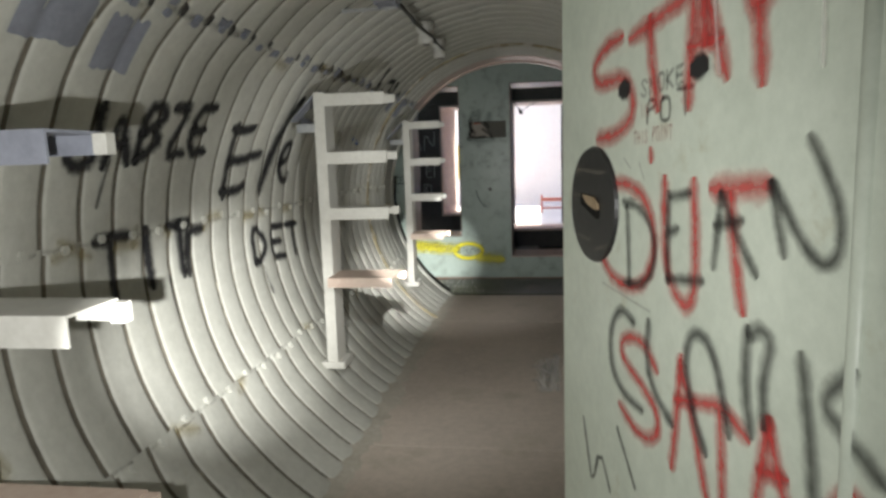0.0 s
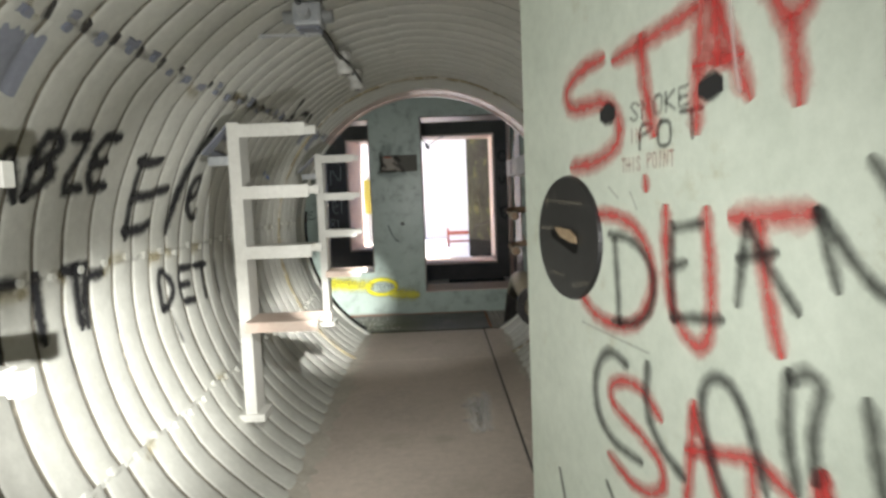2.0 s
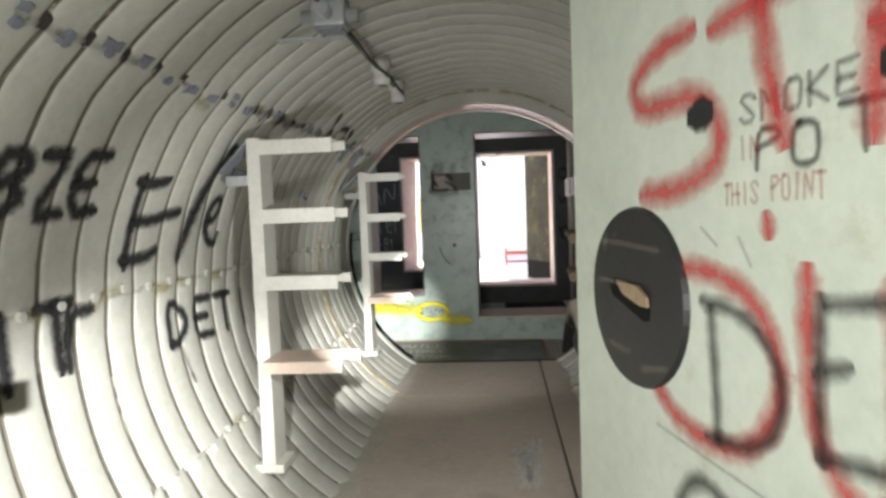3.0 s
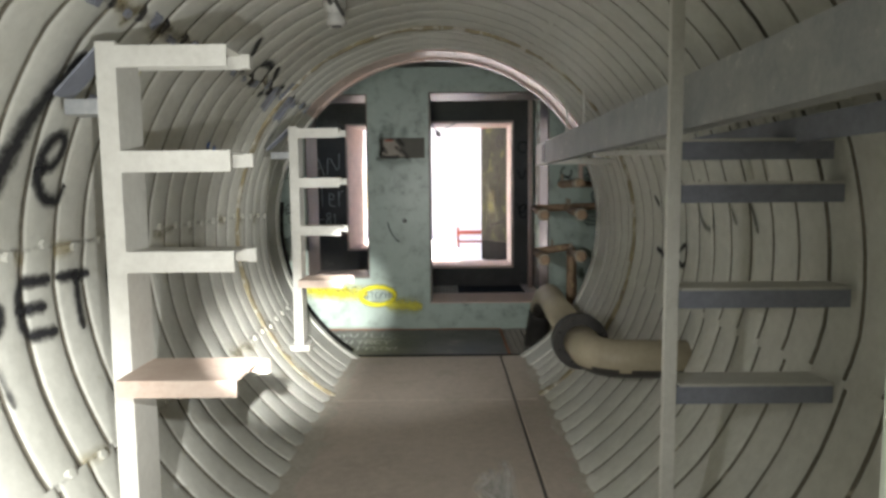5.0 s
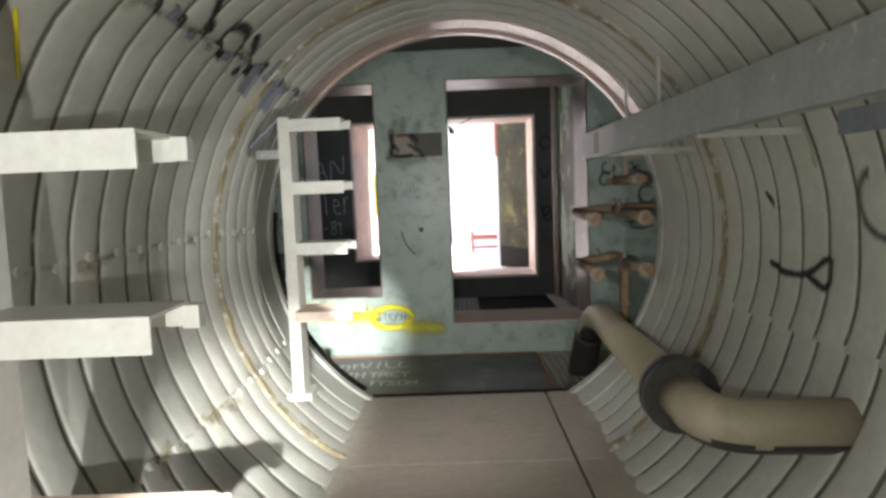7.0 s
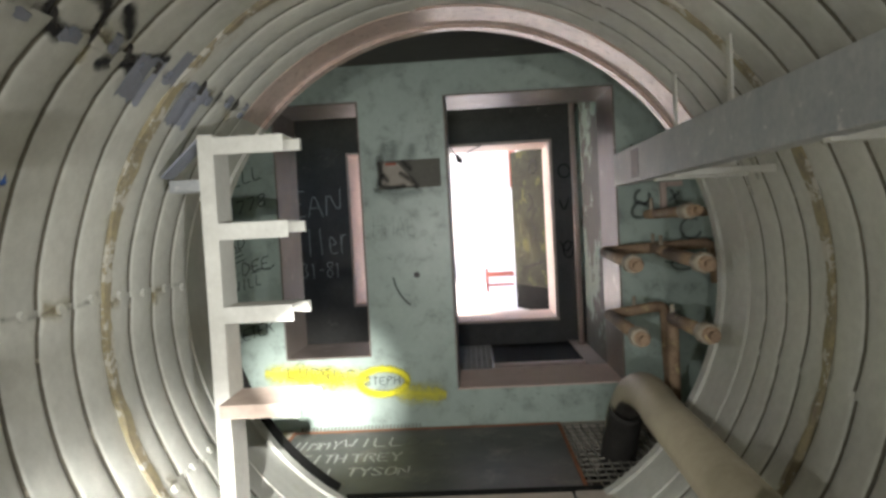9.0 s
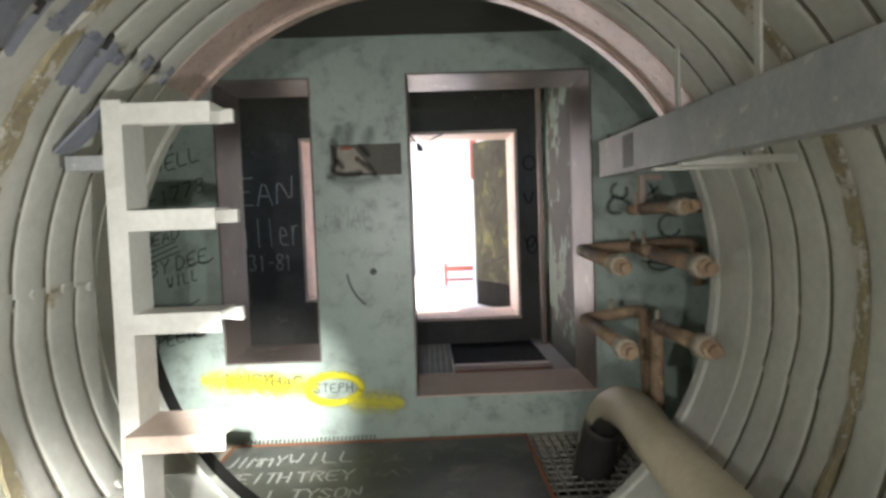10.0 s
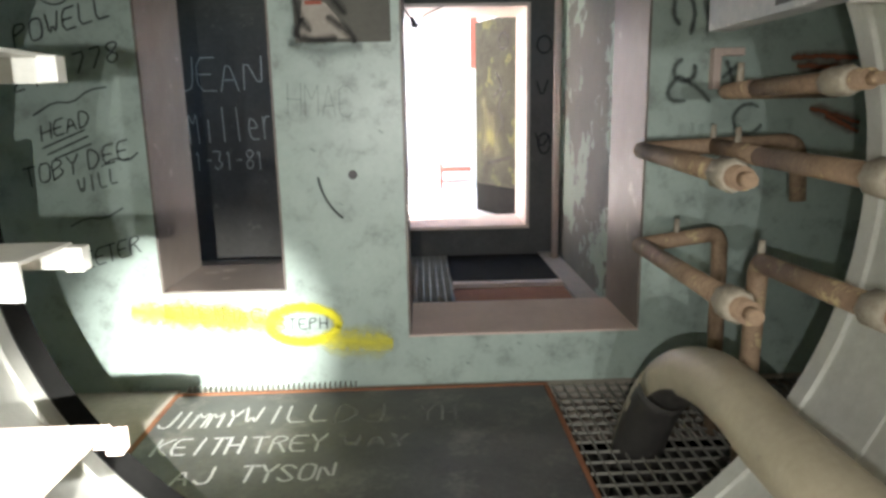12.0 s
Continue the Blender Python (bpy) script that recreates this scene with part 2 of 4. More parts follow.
def extrude(bm, outline, axis, lo, hi):
    """A straight bar of the given cross-section. axis: the way it runs; outline in the other two, in x, y, z order."""
    def put(p, k):
        q = list(p)
        q.insert("xyz".index(axis), k)
        return bm.verts.new(q)
    ends = [[put(p, k) for p in outline] for k in (lo, hi)]
    for i in range(len(outline)):
        j = (i + 1) % len(outline)
        bm.faces.new((ends[0][i], ends[0][j], ends[1][j], ends[1][i]))
    bm.faces.new(ends[0][::-1])
    bm.faces.new(ends[1])
    bmesh.ops.recalc_face_normals(bm, faces=bm.faces)
    return bm


def smooth_path(points, radius, steps=8):
    """Points with their inner corners rounded off."""
    pts = [Vector(p) for p in points]
    out = [pts[0]]
    for a, b, c in zip(pts, pts[1:], pts[2:]):
        r = min(radius, (a - b).length * 0.49, (c - b).length * 0.49)
        s, e = b + (a - b).normalized() * r, b + (c - b).normalized() * r
        for i in range(steps + 1):
            u = i / steps
            out.append(s.lerp(b, u).lerp(b.lerp(e, u), u))
    return out + [pts[-1]]


def wall_bm(x0, x1, z0, z1, y0, y1, holes):
    """An upright wall across the way, with rectangular holes right through it."""
    bm = bmesh.new()
    xs = sorted({x0, x1, *(v for h in holes for v in h[:2])})
    zs = sorted({z0, z1, *(v for h in holes for v in h[2:])})
    solid = [[not any(h[0] <= (a + b) / 2 <= h[1] and h[2] <= (c + d) / 2 <= h[3] for h in holes) for c, d in zip(zs, zs[1:])] for a, b in zip(xs, xs[1:])]

    def v(i, j, y):
        key = (i, j, y)
        if key not in made:
            made[key] = bm.verts.new((xs[i], y, zs[j]))
        return made[key]
    made = {}
    nx, nz = len(xs) - 1, len(zs) - 1
    for i in range(nx):
        for j in range(nz):
            if not solid[i][j]:
                continue
            bm.faces.new((v(i, j, y0), v(i + 1, j, y0), v(i + 1, j + 1, y0), v(i, j + 1, y0)))
            bm.faces.new((v(i, j + 1, y1), v(i + 1, j + 1, y1), v(i + 1, j, y1), v(i, j, y1)))
            for di, dj, a, b in ((-1, 0, (i, j), (i, j + 1)), (1, 0, (i + 1, j + 1), (i + 1, j)), (0, -1, (i + 1, j), (i, j)), (0, 1, (i, j + 1), (i + 1, j + 1))):
                p, q = i + di, j + dj
                if not (0 <= p < nx and 0 <= q < nz) or not solid[p][q]:
                    bm.faces.new((v(*a, y0), v(*b, y0), v(*b, y1), v(*a, y1))[::-1])
    bmesh.ops.recalc_face_normals(bm, faces=bm.faces)
    return bm


# single-stroke letters on a grid of 4 by 6
STROKES = {"A": "00 26 40|12 32", "Z": "06 46 00 40", "B": "00 06 36 45 34 03|33 42 31 00", "C": "45 36 16 05 01 10 30 41", "D": "00 06 26 44 42 20 00",
           "E": "46 06 00 40|03 33", "F": "46 06 00|03 33", "G": "45 36 16 05 01 10 30 42 22", "H": "00 06|40 46|03 43", "I": "20 26",
           "J": "46 41 30 10 01", "K": "00 06|46 03 40", "L": "06 00 40", "M": "00 06 23 46 40", "N": "00 06 40 46",
           "O": "16 05 01 10 30 41 45 36 16", "P": "00 06 36 45 34 03", "R": "00 06 36 45 34 03|23 40",
           "S": "45 36 16 05 14 32 41 30 10 01", "T": "06 46|26 20", "U": "06 01 10 30 41 46", "V": "06 20 46", "W": "06 10 23 30 46",
           "Y": "06 23 46|23 20", "l": "26 20", "e": "02 42 33 14 03 01 10 40", "i": "20 24", "r": "00 04|02 14 34", "o": "14 03 01 10 30 41 43 34 14",
           "1": "15 26 20", "2": "05 16 36 45 00 40", "3": "06 46 23 42 31 10 01", "4": "30 36 02 42", "7": "06 46 10",
           "8": "23 05 16 36 45 23 02 10 30 42 23", "-": "13 33", "/": "00 46", " ": ""}


def rounded(pts, times):
    for _ in range(times):
        if len(pts) > 2:
            cut = [pts[0]]
            for a, b in zip(pts, pts[1:]):
                cut += [a.lerp(b, 0.25), a.lerp(b, 0.75)]
            pts = cut + [pts[-1]]
    return pts


def letter_lines(ch, rounding):
    for line in STROKES[ch].split("|"):
        pts = rounded([Vector((int(p[0]) / 4, int(p[1]) / 6)) for p in line.split()], rounding)
        if pts:
            yield pts


def ribbon(bm, pts, width, onto, lift):
    """A painted stroke: pts on the surface's own plane, onto(u, v, lift) to the world."""
    layer = bm.loops.layers.uv.verify()
    fine = [pts[0]]
    for a, b in zip(pts, pts[1:]):
        n = max(1, int((b - a).length / min(width * 0.7, 0.016)))
        fine += [a.lerp(b, (i + 1) / n) for i in range(n)]
    first, last = (fine[0] - fine[1]).normalized() * width * 0.35, (fine[-1] - fine[-2]).normalized() * width * 0.35
    fine = [fine[0] + first] + fine + [fine[-1] + last]
    rows = []
    for i, p in enumerate(fine):
        d = (fine[min(i + 1, len(fine) - 1)] - fine[max(i - 1, 0)]).normalized()
        side = Vector((-d.y, d.x)) * width * (0.25 if i in (0, len(fine) - 1) else 0.5)
        rows.append([bm.verts.new(onto(*(p + side * k), lift)) for k in (1, 0.6, 0.2, -0.2, -0.6, -1)])
    for a, b in zip(rows, rows[1:]):
        for k in range(5):
            f = bm.faces.new((a[k], a[k + 1], b[k + 1], b[k]))
            for loop, u in zip(f.loops, (k / 5, (k + 1) / 5, (k + 1) / 5, k / 5)):
                loop[layer].uv = (u, 0.5)


def lettering(name, words, material, parent, onto, width, label, rounding=1):
    """words: (text, u, v, letter width, height, slope, gap) on the surface's plane."""
    bm = bmesh.new()
    n = 0
    for text, u, v, w, h, slope, gap in words:
        for k, ch in enumerate(text):
            wob = random.uniform(-0.06, 0.06)
            for line in letter_lines(ch, rounding):
                n += 1
                x0 = k * (w + gap)
                pts = [Vector((u + x0 + p.x * w + p.y * wob * h, v + p.y * h + (x0 + p.x * w) * slope + wob * 0.3 * h)) for p in line]
                ribbon(bm, pts, width, onto, 0.0012 + 0.0003 * (n % 7))
    ob = part(name, bm, material, parent, label)
    return ob


def strokes(name, lines, material, parent, onto, width, label, rounding=1):
    bm = bmesh.new()
    for n, line in enumerate(lines):
        ribbon(bm, rounded([Vector(p) for p in line], rounding), width, onto, 0.0015 + 0.0003 * (n % 7))
    return part(name, bm, material, parent, label)


def ellipse(cu, cv, ru, rv, start=0.0, turn=5.95, n=22):
    return [(cu + ru * math.cos(start + turn * i / n), cv + rv * math.sin(start + turn * i / n)) for i in range(n + 1)]


def bars(owner, along, lo, hi, starts, thick, z0, z1, name="grating_bar"):
    """Bars of a grating, each a part of its own on one shared mesh."""
    mesh = None
    for k in starts:
        if mesh is None:
            bm = bmesh.new()
            box(bm, *((lo, hi, 0, thick) if along == "x" else (0, thick, lo, hi)), z0, z1)
            mesh = bpy.data.meshes.new(name)
            bm.to_mesh(mesh)
            bm.free()
            mesh.materials.append(GRATE)
        ob = new(name, mesh)
        ob.location = (0, k, 0) if along == "x" else (k, 0, 0)
        place_in(ob, owner)


def steps_of(lo, hi, gap):
    return [lo + gap * k for k in range(int((hi - lo) / gap) + 1)]


# ---- the corrugated tunnel ----
CX, CZ, R = 0.1075, 1.043, 1.228
RING = 8.80          # where the tunnel opens into the vestibule
START = 3.05
PITCH, PHASE = 0.1715, 8.35
SEAMS = [-63, -14, 24, 61, 97, 138, 175.5, 209, 243]


def groove(y):
    """How far the corrugated plate swells inwards at y: round ribs parted by narrow grooves."""
    u = ((y - PHASE) / PITCH) % 1.0
    near = min(u, 1 - u)
    return 0.011 * abs(math.sin(math.pi * u)) ** 0.6 - 0.003 * min(1.0, max(0.0, (0.08 - near) / 0.02))


def skin(y, deg, lift=0.0):
    r = R + 0.020 - groove(y) - lift
    a = radians(deg)
    return Vector((CX + r * math.cos(a), y, CZ + r * math.sin(a)))


tunnel = thing("wall_tunnel", (CX, START, 0), "cream-painted corrugated steel tunnel lining, stained at the seams", "tunnel wall", kind="structure")
RINGSEAMS = [START, 3.72, 5.78, 7.84, 8.50]
for s0, s1 in zip(SEAMS, SEAMS[1:]):
    for y0, y1 in zip(RINGSEAMS, RINGSEAMS[1:]):
        bm = bmesh.new()
        jog = random.uniform(-0.003, 0.005)
        na = max(5, int((s1 - s0) / 3.2))
        steps = {y0, y1}
        first = math.floor((y0 - PHASE) / PITCH)
        for rib in range(first, first + int((y1 - y0) / PITCH) + 3):
            for u in (-0.15, -0.08, -0.06, 0.0, 0.06, 0.08, 0.15, 0.22, 0.36, 0.5, 0.64, 0.78):
                steps.add(min(y1, max(y0, PHASE + (rib + u) * PITCH)))
        rows, levels = [], {}
        for y in sorted(steps):
            row = []
            for i in range(na + 1):
                a = s0 - 0.5 + (s1 - s0 + 1.0) * i / na
                edge = min(i, na - i)
                dent = 0.006 * noise.noise((y * 2.3, a * 0.08, 1.7)) + (0.007 * noise.noise((y * 9, a, 4.0)) if edge == 0 else 0)
                shift = 0.0
                p = skin(y + shift, a, dent + jog)
                wander = (0.014 * noise.noise((s0 * 0.3, a * 0.06, y * 0.4)) + (0.022 if i == 0 else 0.010 if i == 1 else 0)) if y0 < y < y1 else 0.0
                row.append(bm.verts.new((p.x, y + wander, p.z)))
            rows.append(row)
            levels[row[0]] = y
        for a, b in zip(rows, rows[1:]):
            for i in range(na):
                f = bm.faces.new((a[i], a[i + 1], b[i + 1], b[i]))
                f.smooth = True
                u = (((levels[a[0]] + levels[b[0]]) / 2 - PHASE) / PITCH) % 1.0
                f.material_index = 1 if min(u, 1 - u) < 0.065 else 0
        bmesh.ops.recalc_face_normals(bm, faces=bm.faces)
        plate = place_in(part("corrugated_plate", bm, CREAM, None), tunnel)
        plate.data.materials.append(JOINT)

# outer shell, so that no light leaks between plates
bm = bmesh.new()
bmesh.ops.create_cone(bm, cap_ends=False, segments=64, radius1=R + 0.12, radius2=R + 0.12, depth=RING - START - 0.02, matrix=Matrix.Translation((CX, (RING + START) / 2, CZ)) @ Matrix.Rotation(radians(90), 4, "X"))
place_in(part("backing_shell", bm, DARKCON, None), tunnel)


def ring_band(y0, y1, r, thick, material, name, wave=0.0, a0=-62, a1=242):
    bm = bmesh.new()
    n = 110
    rows = []
    for i in range(n + 1):
        a = radians(a0 + (a1 - a0) * i / n)
        w = wave * noise.noise((math.cos(a) * 5, math.sin(a) * 5, y0))
        ys = (y0 - w, y1 + w * 0.6)
        row = []
        for y, rr in ((ys[0], r + thick), (ys[0], r), (ys[1], r), (ys[1], r + thick)):
            k = rr + wave * 0.3 * noise.noise((math.cos(a) * 14, math.sin(a) * 14, y))
            row.append(bm.verts.new((CX + k * math.cos(a), y, CZ + k * math.sin(a))))
        rows.append(row)
    for p, q in zip(rows, rows[1:]):
        for k in range(3):
            bm.faces.new((p[k], p[k + 1], q[k + 1], q[k]))
    bmesh.ops.recalc_face_normals(bm, faces=bm.faces)
    return place_in(part(name, bm, material, None), tunnel)


tagged(ring_band(8.49, 8.745, R + 0.004, 0.05, CREAM, "end_collar", 0.0, -62, 29), "smooth cream-painted end collar")
tagged(ring_band(8.49, 8.745, R + 0.004, 0.05, PINKARCH, "end_collar", 0.006, 29, 139), "pink upper arch of the end collar")
tagged(ring_band(8.49, 8.745, R + 0.004, 0.05, CREAM, "end_collar", 0.0, 139, 242), "smooth cream-painted end collar")
tagged(ring_band(8.74, RING, R - 0.012, 0.13, CREAM, "end_rim", 0.004, -62, 29), "cream-painted rim of the tunnel mouth")
tagged(ring_band(8.74, RING, R - 0.012, 0.13, PINKARCH, "end_rim", 0.008, 29, 139), "pink upper rim of the tunnel mouth")
tagged(ring_band(8.74, RING, R - 0.012, 0.13, CREAM, "end_rim", 0.004, 139, 242), "cream-painted rim of the tunnel mouth")
# added black strips: the torch shadow past the mouth and floor edge, as solid bars
tagged(ring_band(RING + 0.002, RING + 0.10, R - 0.016, 0.03, DULLBLACK, "seal_strip", 0.004, 172, 236), "added black strip for the shadow round the tunnel mouth")
tagged(place_in(part("seal_strip", boxes((-0.54, 0.75, RING + 0.003, RING + 0.075, -0.068, -0.004), bevel=0.004), DULLBLACK, None), tunnel), "added black strip for the shadow along the floor edge")
for y in (7.84,):
    tagged(ring_band(y - 0.022, y + 0.022, R - 0.003, 0.05, SEAM, "ring_seam", 0.035), "rust and sealant smeared ring seam")

# bolts along the lengthwise seams
bm = bmesh.new()
bmesh.ops.create_cone(bm, cap_ends=True, segments=6, radius1=0.017, radius2=0.014, depth=0.022)
bolt_mesh = bpy.data.meshes.new("bolt")
bm.to_mesh(bolt_mesh)
bm.free()
bolt_mesh.materials.append(BOLT)
pale_bolt = bolt_mesh.copy()
pale_bolt.materials[0] = CREAM
for a in (24, 138, 175.5, 209):
    y = PHASE + PITCH * 0.5 - PITCH * 31
    while y < 8.45:
        if y > START + 0.1 and random.random() < 0.9:
            p = skin(y, a + random.uniform(-0.8, 0.8), 0.006)
            ob = new("bolt", bolt_mesh if a == 138 else pale_bolt)
            ob.matrix_world = Matrix.Translation(p) @ Matrix.Rotation(radians(90 - a), 4, "Y")
            place_in(ob, tunnel)
        y += PITCH
# lapped edges of the plates: a notch where each rib's groove meets the upper seam, and bare clips between
rng = random.Random(5)
y = PHASE - PITCH * 31
while y < 8.45:
    if y > START + 0.1:
        for a, mat, w, span, nm, tag in ((137.4, PIPEDARK, 0.017, 1.9, "seam_notch", "black notch in the lapped plate edge"),
                                         (136.6 if rng.random() < 0.5 else 138.6, BLUEGREY, 0.042, 1.2, "seam_clip", "bare blue-grey plate edge")):
            yy = y if mat is PIPEDARK else y + PITCH * 0.5
            bm = bmesh.new()
            w *= rng.uniform(0.6, 1.15)
            up = span * rng.uniform(0.7, 1.2)
            rows = [[bm.verts.new(skin(yy + w * u * (1 - 0.35 * abs(v)) + rng.uniform(-0.004, 0.004), a + up * v + rng.uniform(-0.3, 0.3), lift)) for u in (-1, -0.4, 0.3, 1)] for v, lift in ((-1, -0.01), (-0.5, 0.011), (0.5, 0.011), (1, -0.01))]
            for p, q in zip(rows, rows[1:]):
                for i in range(3):
                    bm.faces.new((p[i], p[i + 1], q[i + 1], q[i]))
            if mat is PIPEDARK or rng.random() < 0.8:
                tagged(place_in(part(nm, bm, mat, None), tunnel), tag)
            else:
                bm.free()
    y += PITCH
# primer patches beside the upper seam, where the paint has come off
for y, a, w in ((3.92, 141, 0.5), (4.2, 145, 0.35), (6.02, 146, 0.22), (7.62, 140, 0.3), (7.98, 141, 0.34), (7.80, 136, 0.25)):
    bm = bmesh.new()
    n = 14
    rows = [[bm.verts.new(skin(y - w / 4 + w / 2 * j / n, a - w * 12 + w * 24 * i / 6 + 1.2 * noise.noise((j * 0.6, i * 2.0, y)), 0.0085)) for i in range(7)] for j in range(n + 1)]
    for p, q in zip(rows, rows[1:]):
        for i in range(6):
            bm.faces.new((p[i], p[i + 1], q[i + 1], q[i])).smooth = True
    tagged(place_in(part("bare_patch", bm, BLUEGREY, None), tunnel), "flaked patch of blue-grey primer")


def on_left(u, v, lift):
    """The left-hand lining: u metres along, v the height."""
    a = 180 - math.degrees(math.asin(max(-0.98, min(0.98, (v - CZ) / R))))
    return skin(u, a, lift + 0.004)


def on_right(u, v, lift):
    a = math.degrees(math.asin(max(-0.98, min(0.98, (v - CZ) / R))))
    return skin(u, a, lift + 0.004)


def painted(ob):
    return place_in(ob, tunnel)


painted(lettering("graffiti", [("JABZE", 4.14, 1.385, 0.125, 0.175, 0.065, 0.045)], BLACKSPRAY, None, on_left, 0.066, "black spray-painted letters", 1))
painted(strokes("graffiti", [[(5.20, 1.55), (5.19, 1.40), (5.18, 1.24)], [(5.17, 1.54), (5.27, 1.53), (5.37, 1.555)], [(5.19, 1.39), (5.34, 1.40), (5.52, 1.43)], [(5.16, 1.26), (5.28, 1.25), (5.39, 1.28)]], BLACKSPRAY, None, on_left, 0.07, "black spray-painted capital letter"))
painted(strokes("graffiti", [[(5.57, 1.25), (5.63, 1.38), (5.69, 1.55), (5.79, 1.70)]], BLACKSPRAY, None, lambda u, v, l: on_left(u, v, l + 0.012), 0.10, "broad black spray-painted slash"))
painted(strokes("graffiti", [[(5.80, 1.38), (5.86, 1.40), (5.89, 1.46), (5.86, 1.50), (5.80, 1.46), (5.79, 1.36), (5.83, 1.29), (5.91, 1.28), (5.94, 1.32)]], BLACKSPRAY, None, lambda u, v, l: on_left(u, v, l + 0.012), 0.06, "black spray-painted small letter"))
painted(lettering("graffiti", [("TIT", 4.30, 0.94, 0.16, 0.20, 0.02, 0.06), ("r", 4.86, 0.94, 0.16, 0.25, 0, 0)], BLACKSPRAY, None, on_left, 0.07, "black spray-painted letters with runs", 1))
painted(lettering("graffiti", [("DETI", 5.50, 0.88, 0.15, 0.17, -0.05, 0.085)], BLACKSPRAY, None, on_left, 0.06, "black spray-painted letters", 1))
painted(strokes("graffiti", [[(4.72, 0.95), (4.73, 0.80)], [(5.60, 0.85), (5.62, 0.70)], [(4.34, 1.40), (4.30, 1.26)]], GREYSPRAY, None, on_left, 0.03, "runs of black spray paint"))
painted(strokes("graffiti", [ellipse(7.22, 1.90, 0.10, 0.05), [(6.86, 1.99), (7.00, 1.90)], [(7.36, 1.95), (7.44, 1.91)], [(7.52, 1.86), (7.60, 1.82)], [(7.40, 1.83), (7.68, 1.90)]], BLACKSPRAY, None, on_left, 0.05, "black spray-painted marks"))
painted(strokes("graffiti", [[(7.10, 1.54), (7.26, 1.51)]], BLUESPRAY, None, on_left, 0.05, "blue spray-paint dab"))
painted(strokes("graffiti", [[(7.38, 1.25), (7.33, 1.20)], [(7.37, 0.97), (7.28, 0.94), (7.09, 0.95), (6.95, 1.05), (6.96, 0.91), (7.09, 0.95)]], BLACKSPRAY, None, on_right, 0.042, "black spray-painted scrawl"))
painted(strokes("graffiti", [[(6.66, 1.34), (6.76, 1.30), (6.79, 1.22), (6.74, 1.14), (6.65, 1.11), (6.63, 1.18)], [(6.44, 1.22), (6.40, 1.17)], [(6.29, 1.26), (6.25, 1.22), (6.22, 1.15)]], GREYSPRAY, None, on_right, 0.05, "thin black spray-painted scrawl"))
painted(strokes("graffiti", [[(6.15, 1.74), (6.25, 1.62)]], YELLOWSPRAY, None, on_left, 0.02, "yellow drip"))

for v, n in ((1.139, 26), (1.865, 18), (0.448, 14)):
    painted(strokes("seam_stain", [[(y, v + random.uniform(-0.035, 0.02)), (y + random.uniform(0.02, 0.12), v + random.uniform(-0.05, 0.03))] for y in (random.uniform(3.4, 8.3) for _ in range(n))], OCHRE, None, on_left, 0.06, "ochre stains along the seam"))
painted(strokes("seam_stain", [[(y, 1.54 + random.uniform(-0.02, 0.02)), (y + 0.01, 1.54 - random.uniform(0.06, 0.2))] for y in (random.uniform(5.8, 8.3) for _ in range(12))], OCHRE, None, on_right, 0.035, "ochre runs below the seam"))
painted(strokes("seam_stain", [[(7.84 + random.uniform(-0.03, 0.03), v), (7.84 + random.uniform(-0.04, 0.04), v - random.uniform(0.05, 0.15))] for v in (1.9, 1.75, 1.6, 1.42, 1.3, 1.1, 0.9, 0.75, 0.6)], OCHRE, None, on_left, 0.07, "ochre stains on the ring seam"))
painted(strokes("seam_stain", [[(7.84 + random.uniform(-0.03, 0.03), v), (7.84 + random.uniform(-0.04, 0.04), v - random.uniform(0.05, 0.15))] for v in (1.75, 1.6, 1.42, 1.3, 1.1, 0.9, 0.75, 0.6)], OCHRE, None, on_right, 0.07, "ochre stains on the ring seam"))

for v, w in ((1.139, 0.022), (1.872, 0.030), (0.448, 0.016)):
    painted(strokes("seam_grime", [[(yy, v + random.uniform(-0.008, 0.008)), (yy + random.uniform(0.05, 0.16), v + random.uniform(-0.008, 0.008))] for yy in (3.2 + 0.105 * k for k in range(50))], SCUFF, None, on_left, w, "dark grime along the plate seam"))
painted(strokes("seam_stain", [[(3.72 + random.uniform(-0.03, 0.03), v), (3.72 + random.uniform(-0.05, 0.05), v - random.uniform(0.08, 0.2))] for v in (1.35, 1.2, 1.1, 0.9, 0.72, 0.6, 0.5, 0.42)], OCHRE, None, on_left, 0.05, "ochre stains on the ring seam"))

# ---- floors ----
floor = thing("floor", (0, START, 0), "dusty brown concrete floor slabs of the tunnel", "floor", kind="structure")
for y0, y1 in ((0.2, 5.30), (5.30, 7.74), (7.74, 8.80)):
    bm = boxes((-0.66, 0.585, y0 + 0.004, y1 - 0.004, -0.12, 0.0), bevel=0.004)
    tagged(place_in(part("floor_slab", bm, CONCRETE, None), floor))
    bm = boxes((0.600, 0.86, y0 + 0.004, y1 - 0.004, -0.12, 0.004), bevel=0.006)
    place_in(part("edge_slab", bm, CONCRETE, None), floor)
place_in(part("joint_filler", boxes((-0.66, 0.86, 0.2, 8.79, -0.13, -0.010)), DARKCON, None), floor)



def dirt_bank(name, inner, sign, rise, label):
    """Dirt lying against the lining along the floor's edge."""
    bm = bmesh.new()
    rows = []
    n = 150
    for j in range(n + 1):
        y = START + 0.02 + (8.76 - START) * j / n
        top = rise * (1 + 0.6 * noise.noise((y * 1.3, sign, 0.0)) + 0.25 * noise.noise((y * 7, sign, 3.0)))
        wall_x = CX + sign * math.sqrt(R ** 2 - (top - CZ) ** 2)
        edge = inner + 0.05 * noise.noise((y * 2.1, sign, 5.0)) + 0.015 * noise.noise((y * 11, sign, 6.0))
        row = []
        for i in range(8):
            u = i / 7
